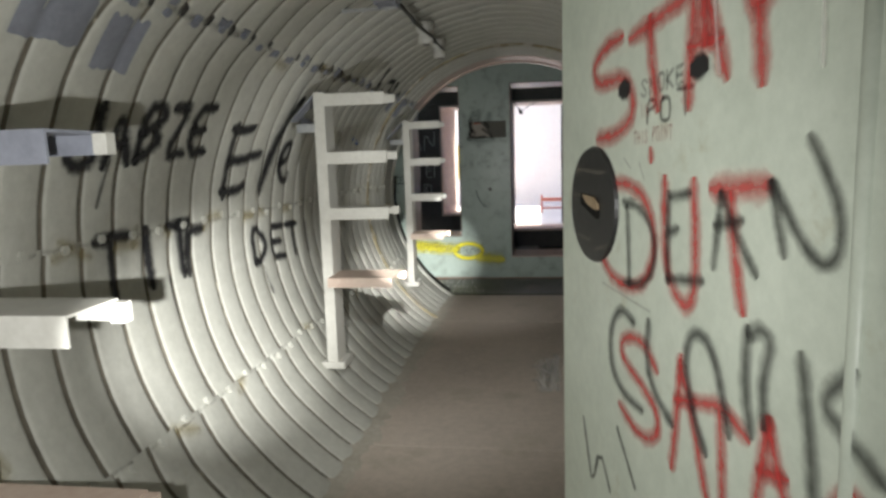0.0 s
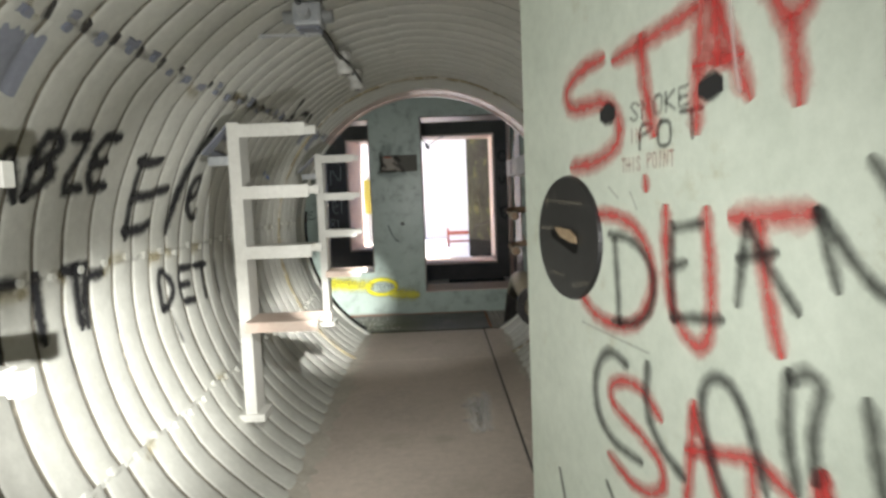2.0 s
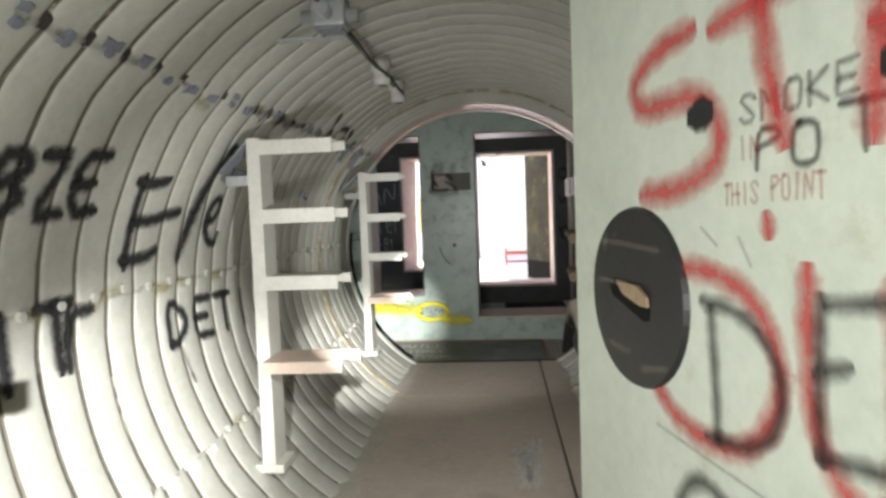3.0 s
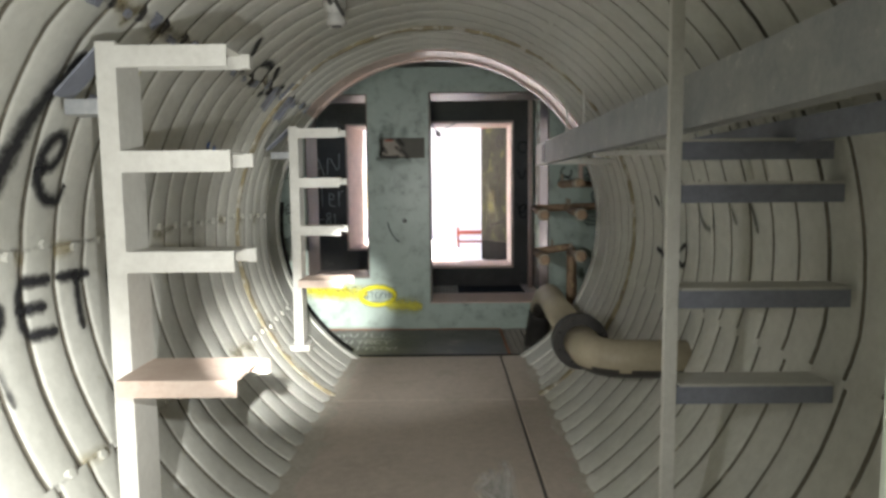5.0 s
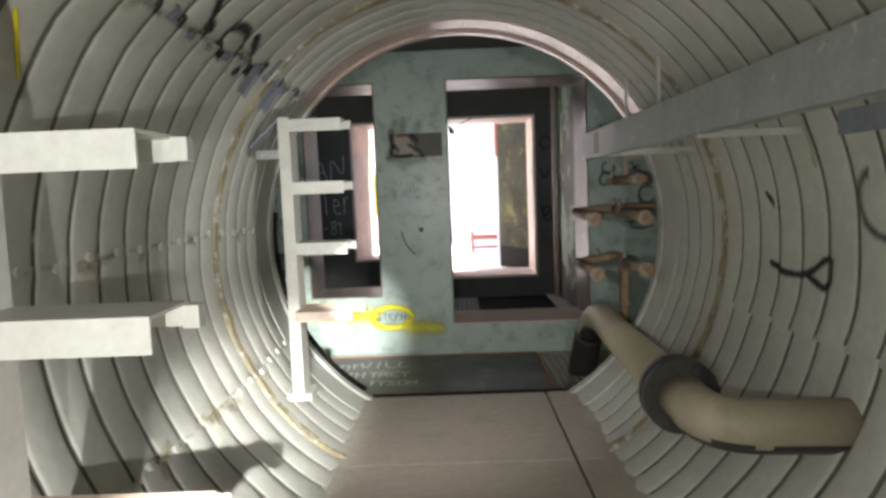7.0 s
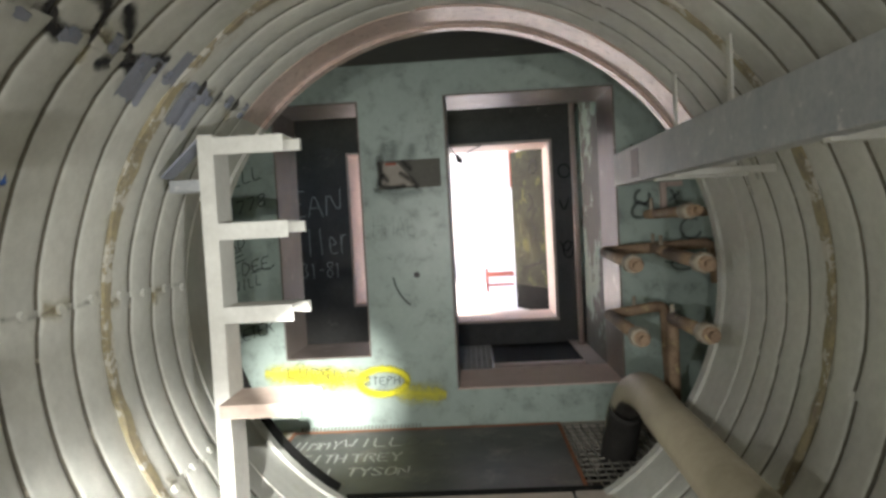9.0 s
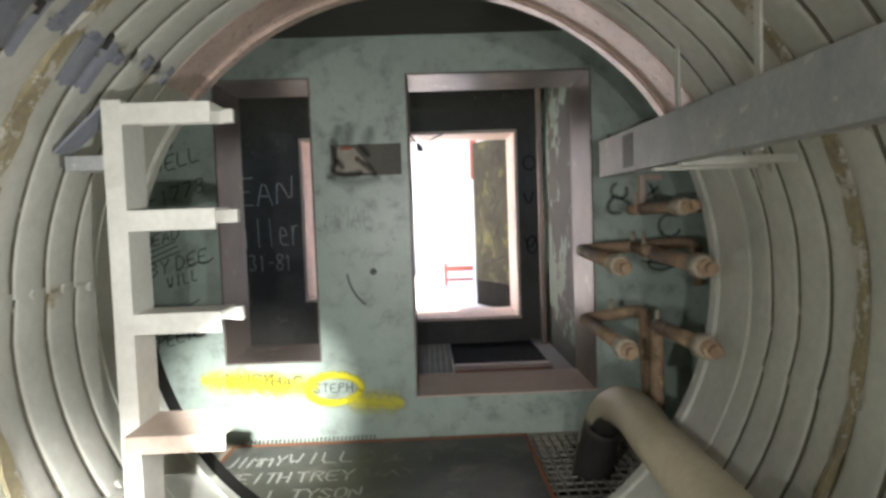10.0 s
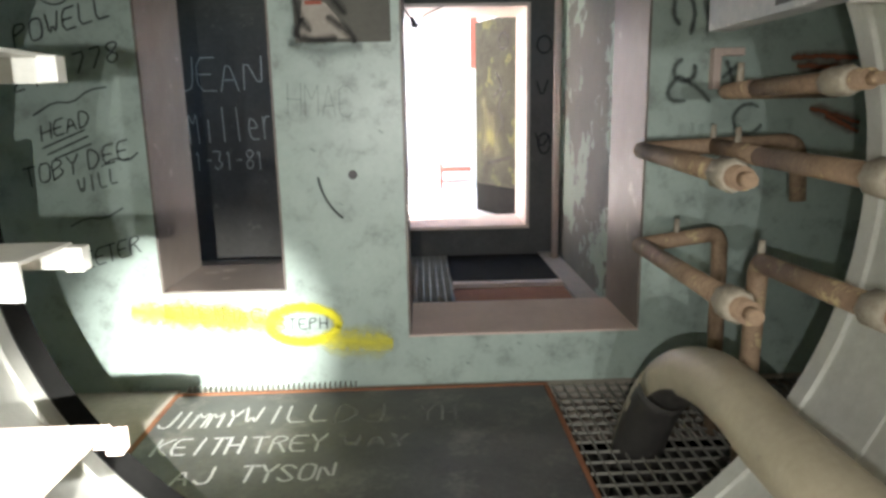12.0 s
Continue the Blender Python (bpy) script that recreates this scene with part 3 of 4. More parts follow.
            x = edge + (wall_x + sign * 0.03 - edge) * u
            z = -0.004 + top * (0.25 * u ** 1.4 + 0.75 * u ** 5) + 0.006 * noise.noise((y * 14, u * 4, sign)) * (0 < i)
            row.append(bm.verts.new((x, y, z)))
        rows.append(row)
    for a, b in zip(rows, rows[1:]):
        for i in range(7):
            bm.faces.new((a[i], a[i + 1], b[i + 1], b[i])).smooth = True
    bmesh.ops.recalc_face_normals(bm, faces=bm.faces)
    ob = part(name, bm, DIRT, None)
    return tagged(place_in(ob, floor), label, kind="stuff")


dirt_bank("settled_dirt", -0.43, -1, 0.17, "pale settled dirt along the wall")
dirt_bank("settled_dirt", 0.66, 1, 0.20, "pale settled dirt along the wall")



def on_floor(u, v, lift):
    return Vector((u, v, lift))


slab = [o for o in floor.children if o.name.startswith("floor_slab")][1]
stain = strokes("white_stain", [[(0.34 + 0.10 * random.random(), 6.1 + 0.6 * random.random()), (0.30 + 0.16 * random.random(), 6.2 + 0.6 * random.random())] for _ in range(12)], PALESTAIN, None, on_floor, 0.09, "pale spilt-paint stain")
stain.parent = slab
# ---- end wall of the vestibule, with its doorway and side opening ----
WALL, WALLB = 10.16, 10.72
FAR, FARB = 13.61, 14.30
GROUND = -0.07
DOOR = (0.01, 1.175, 0.175, 2.225)
SIDE = (-1.19, -0.582, 0.432, 2.216)
wall_end = setting("wall_end", wall_bm(-2.6, 2.4, -0.4, 2.46, WALL, WALLB, [DOOR, SIDE]), GREEN, "mint-green painted thick concrete wall, worn and scribbled on", "wall")
FDOOR = (-0.10, 1.18, 0.10, 2.29)
FSIDE = (-1.32, -0.62, 0.38, 2.26)
wall_far = setting("wall_far", wall_bm(-2.6, 1.9, -0.4, 2.9, FAR, FARB, [FDOOR, FSIDE]), DARKCON, "dark concrete wall with chalk writing", "wall")


def lining(name, hole, y0, y1, t, mats, label, lip=0.004):
    """Reveal linings of an opening: four plates that just cover its sides."""
    x0, x1, z0, z1 = hole
    ob = thing(name, ((x0 + x1) / 2, y0, z0), label, "door frame" if z0 < 0.3 else "window frame", kind="structure")
    e = 0.0
    for nm, d, m in (("jamb", (x0 - e, x0 + t, y0 - lip, y1 + lip, z0 + t, z1 - t), mats[0]), ("jamb", (x1 - t, x1 + e, y0 - lip, y1 + lip, z0 + t, z1 - t), mats[0]),
                     ("head", (x0, x1, y0 - lip, y1 + lip, z1 - t, z1), mats[1]), ("sill", (x0, x1, y0 - lip, y1 + lip, z0, z0 + t), mats[2])):
        place_in(part(nm, boxes(d, bevel=0.003), m, None), ob)
    return ob


lining("door_1", DOOR, WALL, WALLB, 0.012, (REVEAL, REVEAL, SILL), "bare brownish steel lining of the doorway")
lining("window_1", SIDE, WALL, WALLB, 0.012, (REVEAL, REVEAL, REVEAL), "bare dark steel lining of the side opening")
lining("door_2", FDOOR, FAR - 0.03, FARB, 0.035, (RIM, RIM, SILL), "sunlit pinkish frame of the inner doorway")
lining("window_2", FSIDE, FAR - 0.02, FARB, 0.03, (RIM, RIM, RIM), "sunlit pinkish frame of the inner side opening")

splay = extrude(bmesh.new(), [(-1.288, FAR - 0.015), (-1.135, FARB - 0.01), (-1.288, FARB - 0.01)], "z", FSIDE[2] + 0.032, FSIDE[3] - 0.032)
place_in(part("splayed_jamb", splay, RIM, None), bpy.data.objects["window_2"])

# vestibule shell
setting("ceiling_vestibule", boxes((-2.6, 2.4, 8.6, WALL, 2.46, 2.6)), DARKCON, "dark mottled concrete ceiling", "ceiling")
setting("wall_vestibule_left", boxes((-2.75, -2.6, 8.6, FARB, -0.5, 2.9)), GREEN, "mint-green painted wall", "wall")
setting("wall_vestibule_right", boxes((2.4, 2.55, 8.6, WALLB, -0.5, 2.6)), GREEN, "mint-green painted wall", "wall")


def mouth_wall():
    """Concrete face round the tunnel's mouth."""
    bm = bmesh.new()
    n = 48
    inner, outer = [], []
    for i in range(n):
        a = 2 * math.pi * i / n
        c, s = math.cos(a), math.sin(a)
        inner.append((CX + (R + 0.10) * c, CZ + (R + 0.10) * s))
        k = min(2.6 / max(abs(c), 1e-6), (1.42 if s > 0 else 1.55) / max(abs(s), 1e-6))
        outer.append((CX + k * c, CZ + k * s))
    for y in (8.60, 8.78):
        vi = [bm.verts.new((x, y, z)) for x, z in inner]
        vo = [bm.verts.new((x, y, z)) for x, z in outer]
        for i in range(n):
            bm.faces.new((vi[i], vi[(i + 1) % n], vo[(i + 1) % n], vo[i]))
    return bm


setting("wall_mouth", mouth_wall(), GREEN, "mint-green painted concrete round the tunnel mouth", "wall")

vest = thing("floor_vestibule", (0, 9.5, GROUND), "dark steel plate and gratings over the vestibule pit", "floor", kind="structure")
place_in(part("steel_plate", boxes((-1.13, 0.68, 8.83, 10.08, GROUND - 0.01, GROUND), bevel=0.002), PLATE, None), vest)
tagged(place_in(part("edge_angle", boxes((-1.15, 0.70, 10.08, 10.10, GROUND - 0.05, GROUND + 0.006), (-1.15, -1.13, 9.3, 10.08, GROUND - 0.05, GROUND + 0.006), (0.68, 0.70, 8.83, 10.08, GROUND - 0.05, GROUND + 0.006)), RUST, None), vest), "rusty orange edging angle")
place_in(part("concrete_strip", boxes((-2.6, -1.15, 8.80, WALL, -0.4, GROUND), (-1.15, 2.4, 10.10, WALL, -0.4, GROUND - 0.012), bevel=0.003), CONCRETE, None), vest)
place_in(part("pit_floor", boxes((-2.6, 2.4, 8.6, WALL, -0.62, -0.5)), DARKCON, None), vest)
bars(vest, "y", 8.84, 10.09, steps_of(0.72, 2.35, 0.054), 0.006, GROUND - 0.014, GROUND)
bars(vest, "x", 0.70, 2.38, steps_of(8.86, 10.08, 0.080), 0.004, GROUND - 0.012, GROUND - 0.001)
bars(vest, "y", 10.105, 10.152, steps_of(-1.10, -0.26, 0.026), 0.006, GROUND - 0.012, GROUND + 0.022, "grating_tooth")

# chamber between the two walls
CH = -0.16
chamber = thing("floor_chamber", (0, 12, CH), "grating and dark plates over the chamber pit", "floor", kind="structure")
place_in(part("concrete_bed", boxes((-2.6, 1.9, WALLB, FAR, -0.7, -0.55)), DARKCON, None), chamber)
place_in(part("ledge", boxes((1.28, 1.9, WALLB, FAR, -0.55, CH), (-2.6, -0.10, WALLB, FAR, -0.55, CH), bevel=0.004), CONCRETE, None), chamber)
place_in(part("dark_plate", boxes((0.34, 1.28, 12.52, 13.58, CH - 0.03, CH - 0.01)), DULLBLACK, None), chamber)
place_in(part("cross_beam", boxes((0.34, 1.28, 12.40, 12.50, CH - 0.05, CH), bevel=0.004), SILL, None), chamber)
place_in(part("brown_plate", boxes((0.34, 1.28, WALLB + 0.02, 12.38, CH - 0.06, CH - 0.03)), RUST, None), chamber)
bars(chamber, "y", WALLB + 0.02, 13.55, steps_of(-0.09, 0.33, 0.058), 0.009, CH - 0.03, CH)
bars(chamber, "x", -0.09, 0.33, steps_of(WALLB + 0.03, 13.54, 0.075), 0.010, CH - 0.028, CH - 0.002)
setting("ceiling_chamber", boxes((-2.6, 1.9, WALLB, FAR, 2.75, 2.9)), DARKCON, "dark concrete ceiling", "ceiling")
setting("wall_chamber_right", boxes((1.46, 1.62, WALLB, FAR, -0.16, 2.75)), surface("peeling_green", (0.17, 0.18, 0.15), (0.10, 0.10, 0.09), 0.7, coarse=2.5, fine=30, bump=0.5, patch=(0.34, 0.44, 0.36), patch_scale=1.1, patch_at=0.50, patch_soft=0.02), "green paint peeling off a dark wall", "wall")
pipe = thing("corner_pipe", (1.42, 13.4, CH), "pale steel standpipe in the chamber's corner", "pipe")
place_in(part("pipe_body", tube(bmesh.new(), [(1.40, 13.35, CH), (1.40, 13.35, 2.75)], 0.035), RIM, None), pipe)

# ---- outside, beyond the inner doorway: an open sunlit yard ----
setting("ground", boxes((-60, 60, FARB, 120, -0.45, 0.02)), WHITEWALL, "sunlit pale concrete ground", "ground")
# unseen side walls, added to bounce warm light in and hide blue sky
for x in (-5.2, 5.0):
    setting("wall_yard_side", boxes((x, x + 0.2, FARB, 21.0, 0.02, 5.5)), WHITEWALL, "unseen pale side wall, added to bounce warm light inside", "wall")
setting("wall_yard", boxes((-6, 6, 21.0, 21.4, 0.02, 6.5)), WHITEWALL, "sunlit pale concrete wall of the yard", "wall")


def cable_rack(y, tops, tip, post_x=-0.80, upper=None):
    """Wall rack: one channel post with arms that reach towards the middle of the tunnel."""
    ob = thing("cable_rack", (post_x, y, 0.2), "white-painted steel cable rack with four channel arms", "rack", "cable racks along the tunnel")
    foot = CZ - math.sqrt((R - 0.02) ** 2 - (post_x - 0.03 - CX) ** 2)
    top = tops[0] + 0.012
    w, d, t = 0.058, 0.15, 0.006
    x0, x1 = post_x - w / 2, post_x + w / 2
    bm = extrude(bmesh.new(), [(x0, y), (x1, y), (x1, y + d), (x1 - t, y + d), (x1 - t, y + t), (x0 + t, y + t), (x0 + t, y + d), (x0, y + d)], "z", foot, top)
    place_in(part("post", bm, RACKPAINT, None), ob)
    place_in(part("foot_plate", boxes((x0 - 0.03, x1 + 0.04, y - 0.01, y + d + 0.01, foot - 0.03, foot + 0.008), bevel=0.002), RACKPAINT, None), ob)
    z = top - 0.12
    wx = CX - math.sqrt((R - 0.03) ** 2 - (z - CZ) ** 2)
    bm = extrude(bmesh.new(), [(x0, top - 0.005), (wx - 0.02, z - 0.02), (wx - 0.02, z - 0.03), (x0, top - 0.015)], "y", y + 0.01, y + 0.11)
    tagged(place_in(part("wall_bracket", bm, BLUEGREY, None), ob), "slanting blue-grey wall bracket")
    place_in(part("bracket_block", boxes((wx + 0.01, x0 - 0.002, y + 0.005, y + 0.09, z - 0.085, z - 0.04), bevel=0.004), GALV, None), ob)
    for i, z in enumerate(tops):
        low = i == len(tops) - 1
        h, end, yy = (0.05, tip + 0.025, y - 0.10) if low else (0.062, tip, y)
        a, b = yy - 0.004, y + d
        bm = extrude(bmesh.new(), [(a, z - h), (a + t, z - h), (a + t, z - t), (b - t, z - t), (b - t, z - 0.046), (b, z - 0.046), (b, z), (a, z)], "x", x1, end - 0.03)
        arm = place_in(part("arm", bm, ARMPINK if low else upper if upper and i < 2 else RACKPAINT, None, "arm with bare pinkish primer" if low else "blue-grey arm" if upper and i < 2 else ""), ob)
        tab = part("end_tab", boxes((end - 0.03, end, b - 0.03, b, z - 0.046, z - 0.004), bevel=0.002), ARMPINK if low else RACKPAINT, None)
        tab.parent = arm
    return ob


cable_rack(3.40, (1.78, 1.455, 1.118, 0.70), -0.50, -0.90, BLUEGREY)
cable_rack(5.70, (1.73, 1.43, 1.135, 0.775), -0.42)
cable_rack(8.00, (1.70, 1.385, 1.075, 0.735), -0.48)


def wall_rack(y, post_x, zs):
    """Rack on the other side: post towards the middle, arms back to the lining."""
    ob = thing("cable_rack", (post_x, y, 0.2), "white-painted cable rack with blue-grey arms to the wall", "rack", "cable racks along the tunnel")
    foot = CZ - math.sqrt((R - 0.02) ** 2 - (post_x + 0.03 - CX) ** 2)
    top = CZ + math.sqrt((R - 0.03) ** 2 - (post_x + 0.03 - CX) ** 2)
    x0, x1 = post_x - 0.018, post_x + 0.018
    place_in(part("post", extrude(bmesh.new(), [(x0, y), (x1, y), (x1, y + 0.006), (x0 + 0.006, y + 0.006), (x0 + 0.006, y + 0.022), (x0, y + 0.022)], "z", foot, top), RACKPAINT, None), ob)
    for z in zs:
        reach = CX + math.sqrt((R - 0.01) ** 2 - (z - CZ) ** 2)
        place_in(part("arm", extrude(bmesh.new(), [(y + 0.008, z - 0.055), (y + 0.014, z - 0.055), (y + 0.014, z - 0.010), (y + 0.13, z - 0.010), (y + 0.13, z - 0.004), (y + 0.008, z - 0.004)], "x", x1 + 0.001, reach), BLUEGREY, None, "blue-grey arm"), ob)
        arm = ob.children[-1]
        top = part("arm_top", boxes((post_x + 0.03, reach, y + 0.006, y + 0.13, z - 0.0035, z + 0.004), bevel=0.001), RACKPAINT, None, "pale painted top of the arm")
        top.parent = arm
    return ob


wall_rack(5.62, 0.815, (1.44, 1.32, 1.02, 0.74))
wall_rack(3.40, 0.815, (1.44, 1.32, 1.02, 0.74))

tray = thing("cable_tray", (0.9, 6, 1.5), "galvanised steel cable tray along the tunnel", "cable tray")
for y0, y1 in ((3.2, 6.2), (6.204, 8.42), (8.424, 8.81)):
    place_in(part("side_rail", extrude(bmesh.new(), [(0.86, 1.475), (0.925, 1.475), (0.925, 1.481), (0.866, 1.481), (0.866, 1.619), (0.905, 1.619), (0.905, 1.625), (0.86, 1.625)], "y", y0, y1), GALV, None), tray)
place_in(part("splice_plate", boxes((0.8585, 0.8600, 8.36, 8.48, 1.49, 1.61)), PIPEDARK, None), tray)
place_in(part("side_rail", boxes((1.15, 1.156, 3.2, 6.60, 1.43, 1.50)), BLUEGREY, None), tray)
for y in (8.02, 8.26, 7.0):
    place_in(part("rung", boxes((0.90, 1.26, y, y + 0.035, 1.465, 1.49), bevel=0.003), RACKPAINT, None), tray)
for y in (7.73, 8.28):
    place_in(part("hanger_rod", boxes((0.995, 1.003, y, y + 0.034, 1.48, CZ + math.sqrt(R ** 2 - (1.00 - CX) ** 2)), bevel=0.001), RACKPAINT, None), tray)

# ---- the big pipe ----
big = thing("large_pipe", (0.95, 9.45, GROUND), "beige-painted large pipe with a bolted flange, shade painted dark underneath", "pipe")
P0, P1, P2 = Vector((0.955, 9.48, -0.10)), Vector((0.995, 9.25, 0.56)), Vector((0.955, 8.50, 0.46))
riser = [Vector((0.955, 9.49, -0.5))] + [P0.lerp(P1, k / 16).lerp(P1.lerp(P2, k / 16), k / 16) for k in range(17)] + [Vector((0.85, 7.10, 0.53))]
radii = [0.104 - 0.014 * k / (len(riser) - 1) for k in range(len(riser))]


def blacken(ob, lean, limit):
    """Colours down-facing faces dark: underside shade plus old black paint, with a ragged edge."""
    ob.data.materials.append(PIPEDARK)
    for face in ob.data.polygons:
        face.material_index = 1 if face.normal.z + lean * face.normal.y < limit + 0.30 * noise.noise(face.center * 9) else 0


leg = tagged(place_in(part("pipe_leg", tube(bmesh.new(), riser[:8], radii[:8], 28), PIPEPAINT, None), big), "pipe leg with scratched black paint and painted shade")
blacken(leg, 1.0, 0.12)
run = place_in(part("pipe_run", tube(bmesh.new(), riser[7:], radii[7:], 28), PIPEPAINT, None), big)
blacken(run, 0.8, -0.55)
bend = smooth_path([(0.85, 7.05, 0.53), (0.855, 6.74, 0.525), (1.40, 6.70, 0.525)], 0.34, 14)
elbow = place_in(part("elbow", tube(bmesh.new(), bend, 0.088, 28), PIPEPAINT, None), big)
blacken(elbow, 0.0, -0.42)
for y in (7.10, 7.055):
    place_in(part("flange", tube(bmesh.new(), [(0.85, y, 0.53), (0.85, y - 0.03, 0.53)], 0.140, 32), PIPEDARK, None), big)
for k in range(8):
    a = radians(22 + 45 * k)
    place_in(part("flange_bolt", tube(bmesh.new(), [(0.85 + 0.116 * math.cos(a), 7.14, 0.53 + 0.116 * math.sin(a)), (0.85 + 0.116 * math.cos(a), 7.0, 0.53 + 0.116 * math.sin(a))], 0.012, 6), PIPEDARK, None), big)


def valve_pipe(start, end, radius, header, drop=None):
    """Stub pipe with a coupling and a threaded end, fed by a header pipe."""
    ob = thing("valve_pipe", start, "rusty brown pipe stub with a pale coupling", "pipe", "pipe stubs beside the doorway")
    a, b = Vector(start), Vector(end)
    d = (b - a).normalized()
    place_in(part("pipe_stub", tube(bmesh.new(), [a, b], radius), VALVE, None), ob)
    c = b - d * 0.10
    place_in(part("coupling", tube(bmesh.new(), [c - d * 0.05, c - d * 0.035, c + d * 0.035, c + d * 0.05], [radius * 1.15, radius * 1.5, radius * 1.5, radius * 1.25], 8), PALEFIT, None), ob)
    place_in(part("end_cap", tube(bmesh.new(), [b - d * 0.01, b + d * 0.04], radius * 0.62), VALVE, None), ob)
    place_in(part("header", tube(bmesh.new(), smooth_path([a, *header], 0.06), radius), VALVE, None), ob)
    mid = a.lerp(Vector(header[0]), 0.45)
    place_in(part("nipple", tube(bmesh.new(), [mid, mid + Vector((0, 0, 0.085))], [0.014, 0.011], 8), PALEFIT, None), ob)
    if drop:
        place_in(part("drop_pipe", tube(bmesh.new(), smooth_path(drop, 0.05), radius * 0.9), VALVE, None), ob)
    return ob


valve_pipe((0.955, 9.58, 1.12), (0.91, 8.66, 1.10), 0.032, [(1.60, 9.62, 1.14), (1.62, 9.62, 0.9)])
valve_pipe((0.965, 9.58, 0.74), (0.90, 8.56, 0.775), 0.032, [(1.30, 9.60, 0.78), (1.32, 9.60, -0.1)], None)
valve_pipe((1.19, 9.12, 1.12), (1.13, 8.36, 1.115), 0.032, [(1.25, 9.60, 1.13)])
valve_pipe((1.17, 9.02, 0.79), (1.115, 8.30, 0.828), 0.032, [(1.18, 9.06, 0.76), (1.18, 9.08, -0.1)])
valve_pipe((1.12, 9.05, 1.335), (1.17, 8.60, 1.34), 0.026, [(1.13, 9.30, 1.33), (1.6, 9.4, 1.33)])

# ---- the open steel door beside the way in ----
EDGE = Vector((0.391, 4.10, 0))
ALONG = Vector((0.296, -0.955, 0)).normalized()
NORMAL = Vector((ALONG.y, -ALONG.x, 0))


def on_door(u, v, lift):
    p = EDGE + ALONG * (u + 0.05) + NORMAL * lift
    return Vector((p.x, p.y, v))


LEAF = Matrix(((ALONG.x, NORMAL.x, 0, EDGE.x), (ALONG.y, NORMAL.y, 0, EDGE.y), (0, 0, 1, 0), (0, 0, 0, 1)))
leaf = thing("steel_door", EDGE, "open pale-green steel door covered in red and black spray paint", "door")
bm = boxes((0, 1.17, -0.05, 0, 0.06, 1.86), bevel=0.004)
bmesh.ops.transform(bm, matrix=LEAF, verts=bm.verts)
place_in(part("door_leaf", bm, PALEGREEN, None), leaf)
bm = bmesh.new()
tube(bm, [LEAF @ Vector((1.005, -0.006, 0.06)), LEAF @ Vector((1.005, -0.006, 1.86))], 0.014, 12)
place_in(part("hinge_edge", bm, PALEGREEN, None), leaf)
bm = bmesh.new()
bmesh.ops.create_cone(bm, cap_ends=True, segments=40, radius1=0.134, radius2=0.130, depth=0.008, matrix=LEAF @ Matrix.Translation((0.219, 0.004, 1.264)) @ Matrix.Rotation(radians(-90), 4, "X"))
tagged(place_in(part("escutcheon", bm, BLACK, None), leaf), "round black plate with a latch slot")
for nm, outline, y0, y1, mat, tag in (
        ("latch_slot", ((-0.070, 0.016), (-0.060, 0.024), (-0.020, 0.022), (0.046, 0.004), (0.050, -0.004), (0.046, -0.028), (0.034, -0.031), (-0.030, -0.012), (-0.062, -0.002)), 0.0082, 0.0095, DULLBLACK, "dark slanting latch slot"),
        ("latch", ((-0.040, 0.022), (0.022, 0.020), (0.048, 0.006), (0.050, -0.008), (0.030, -0.008), (-0.020, 0.004)), 0.0098, 0.0145, BRASS, "worn brass-coloured latch")):
    bm = extrude(bmesh.new(), [(0.219 + u, 1.264 + v) for u, v in outline], "y", y0, y1)
    bmesh.ops.transform(bm, matrix=LEAF, verts=bm.verts)
    tagged(place_in(part(nm, bm, mat, None), leaf), tag)


for z in (1.60, 0.98):
    bm = bmesh.new()
    box(bm, -0.018, -0.001, -0.04, -0.012, z, z + 0.07, 0.003, LEAF)
    tagged(place_in(part("latch_bolt", bm, BLACK, None), leaf), "black latch bolt")


def sign(ob):
    return place_in(ob, leaf)


sign(strokes("red_lettering", [
    [(0.305, 1.613), (0.24, 1.607), (0.19, 1.588), (0.166, 1.561), (0.193, 1.53), (0.25, 1.532), (0.307, 1.535), (0.35, 1.516), (0.37, 1.485), (0.36, 1.444), (0.29, 1.418), (0.20, 1.414)],
    [(0.364, 1.604), (0.475, 1.619), (0.564, 1.634)], [(0.439, 1.613), (0.446, 1.544), (0.468, 1.47)],
    [(0.596, 1.677), (0.585, 1.593), (0.578, 1.465)], [(0.605, 1.675), (0.648, 1.571), (0.681, 1.500)], [(0.590, 1.550), (0.658, 1.548)], [(0.617, 1.64), (0.624, 1.56)],
    [(0.717, 1.634), (0.756, 1.562), (0.803, 1.622)], [(0.757, 1.562), (0.768, 1.484)]], REDSPRAY, None, on_door, 0.056, "red spray-painted warning letters", 2))
sign(strokes("red_lettering", [
    [(0.285, 1.319), (0.363, 1.316), (0.42, 1.295), (0.455, 1.255), (0.468, 1.20), (0.443, 1.146), (0.40, 1.115), (0.345, 1.103), (0.27, 1.112), (0.222, 1.144)],
    [(0.502, 1.324), (0.501, 1.216), (0.524, 1.145), (0.575, 1.108), (0.606, 1.128), (0.610, 1.211), (0.600, 1.322)],
    [(0.706, 1.305), (0.719, 1.218), (0.740, 1.150)]], REDSPRAY, None, on_door, 0.047, "red spray-painted warning letters", 2))
sign(strokes("red_lettering", [[(0.665, 1.321), (0.721, 1.325), (0.780, 1.329)]], REDSPRAY, None, on_door, 0.062, "broad red spray-painted bar"))
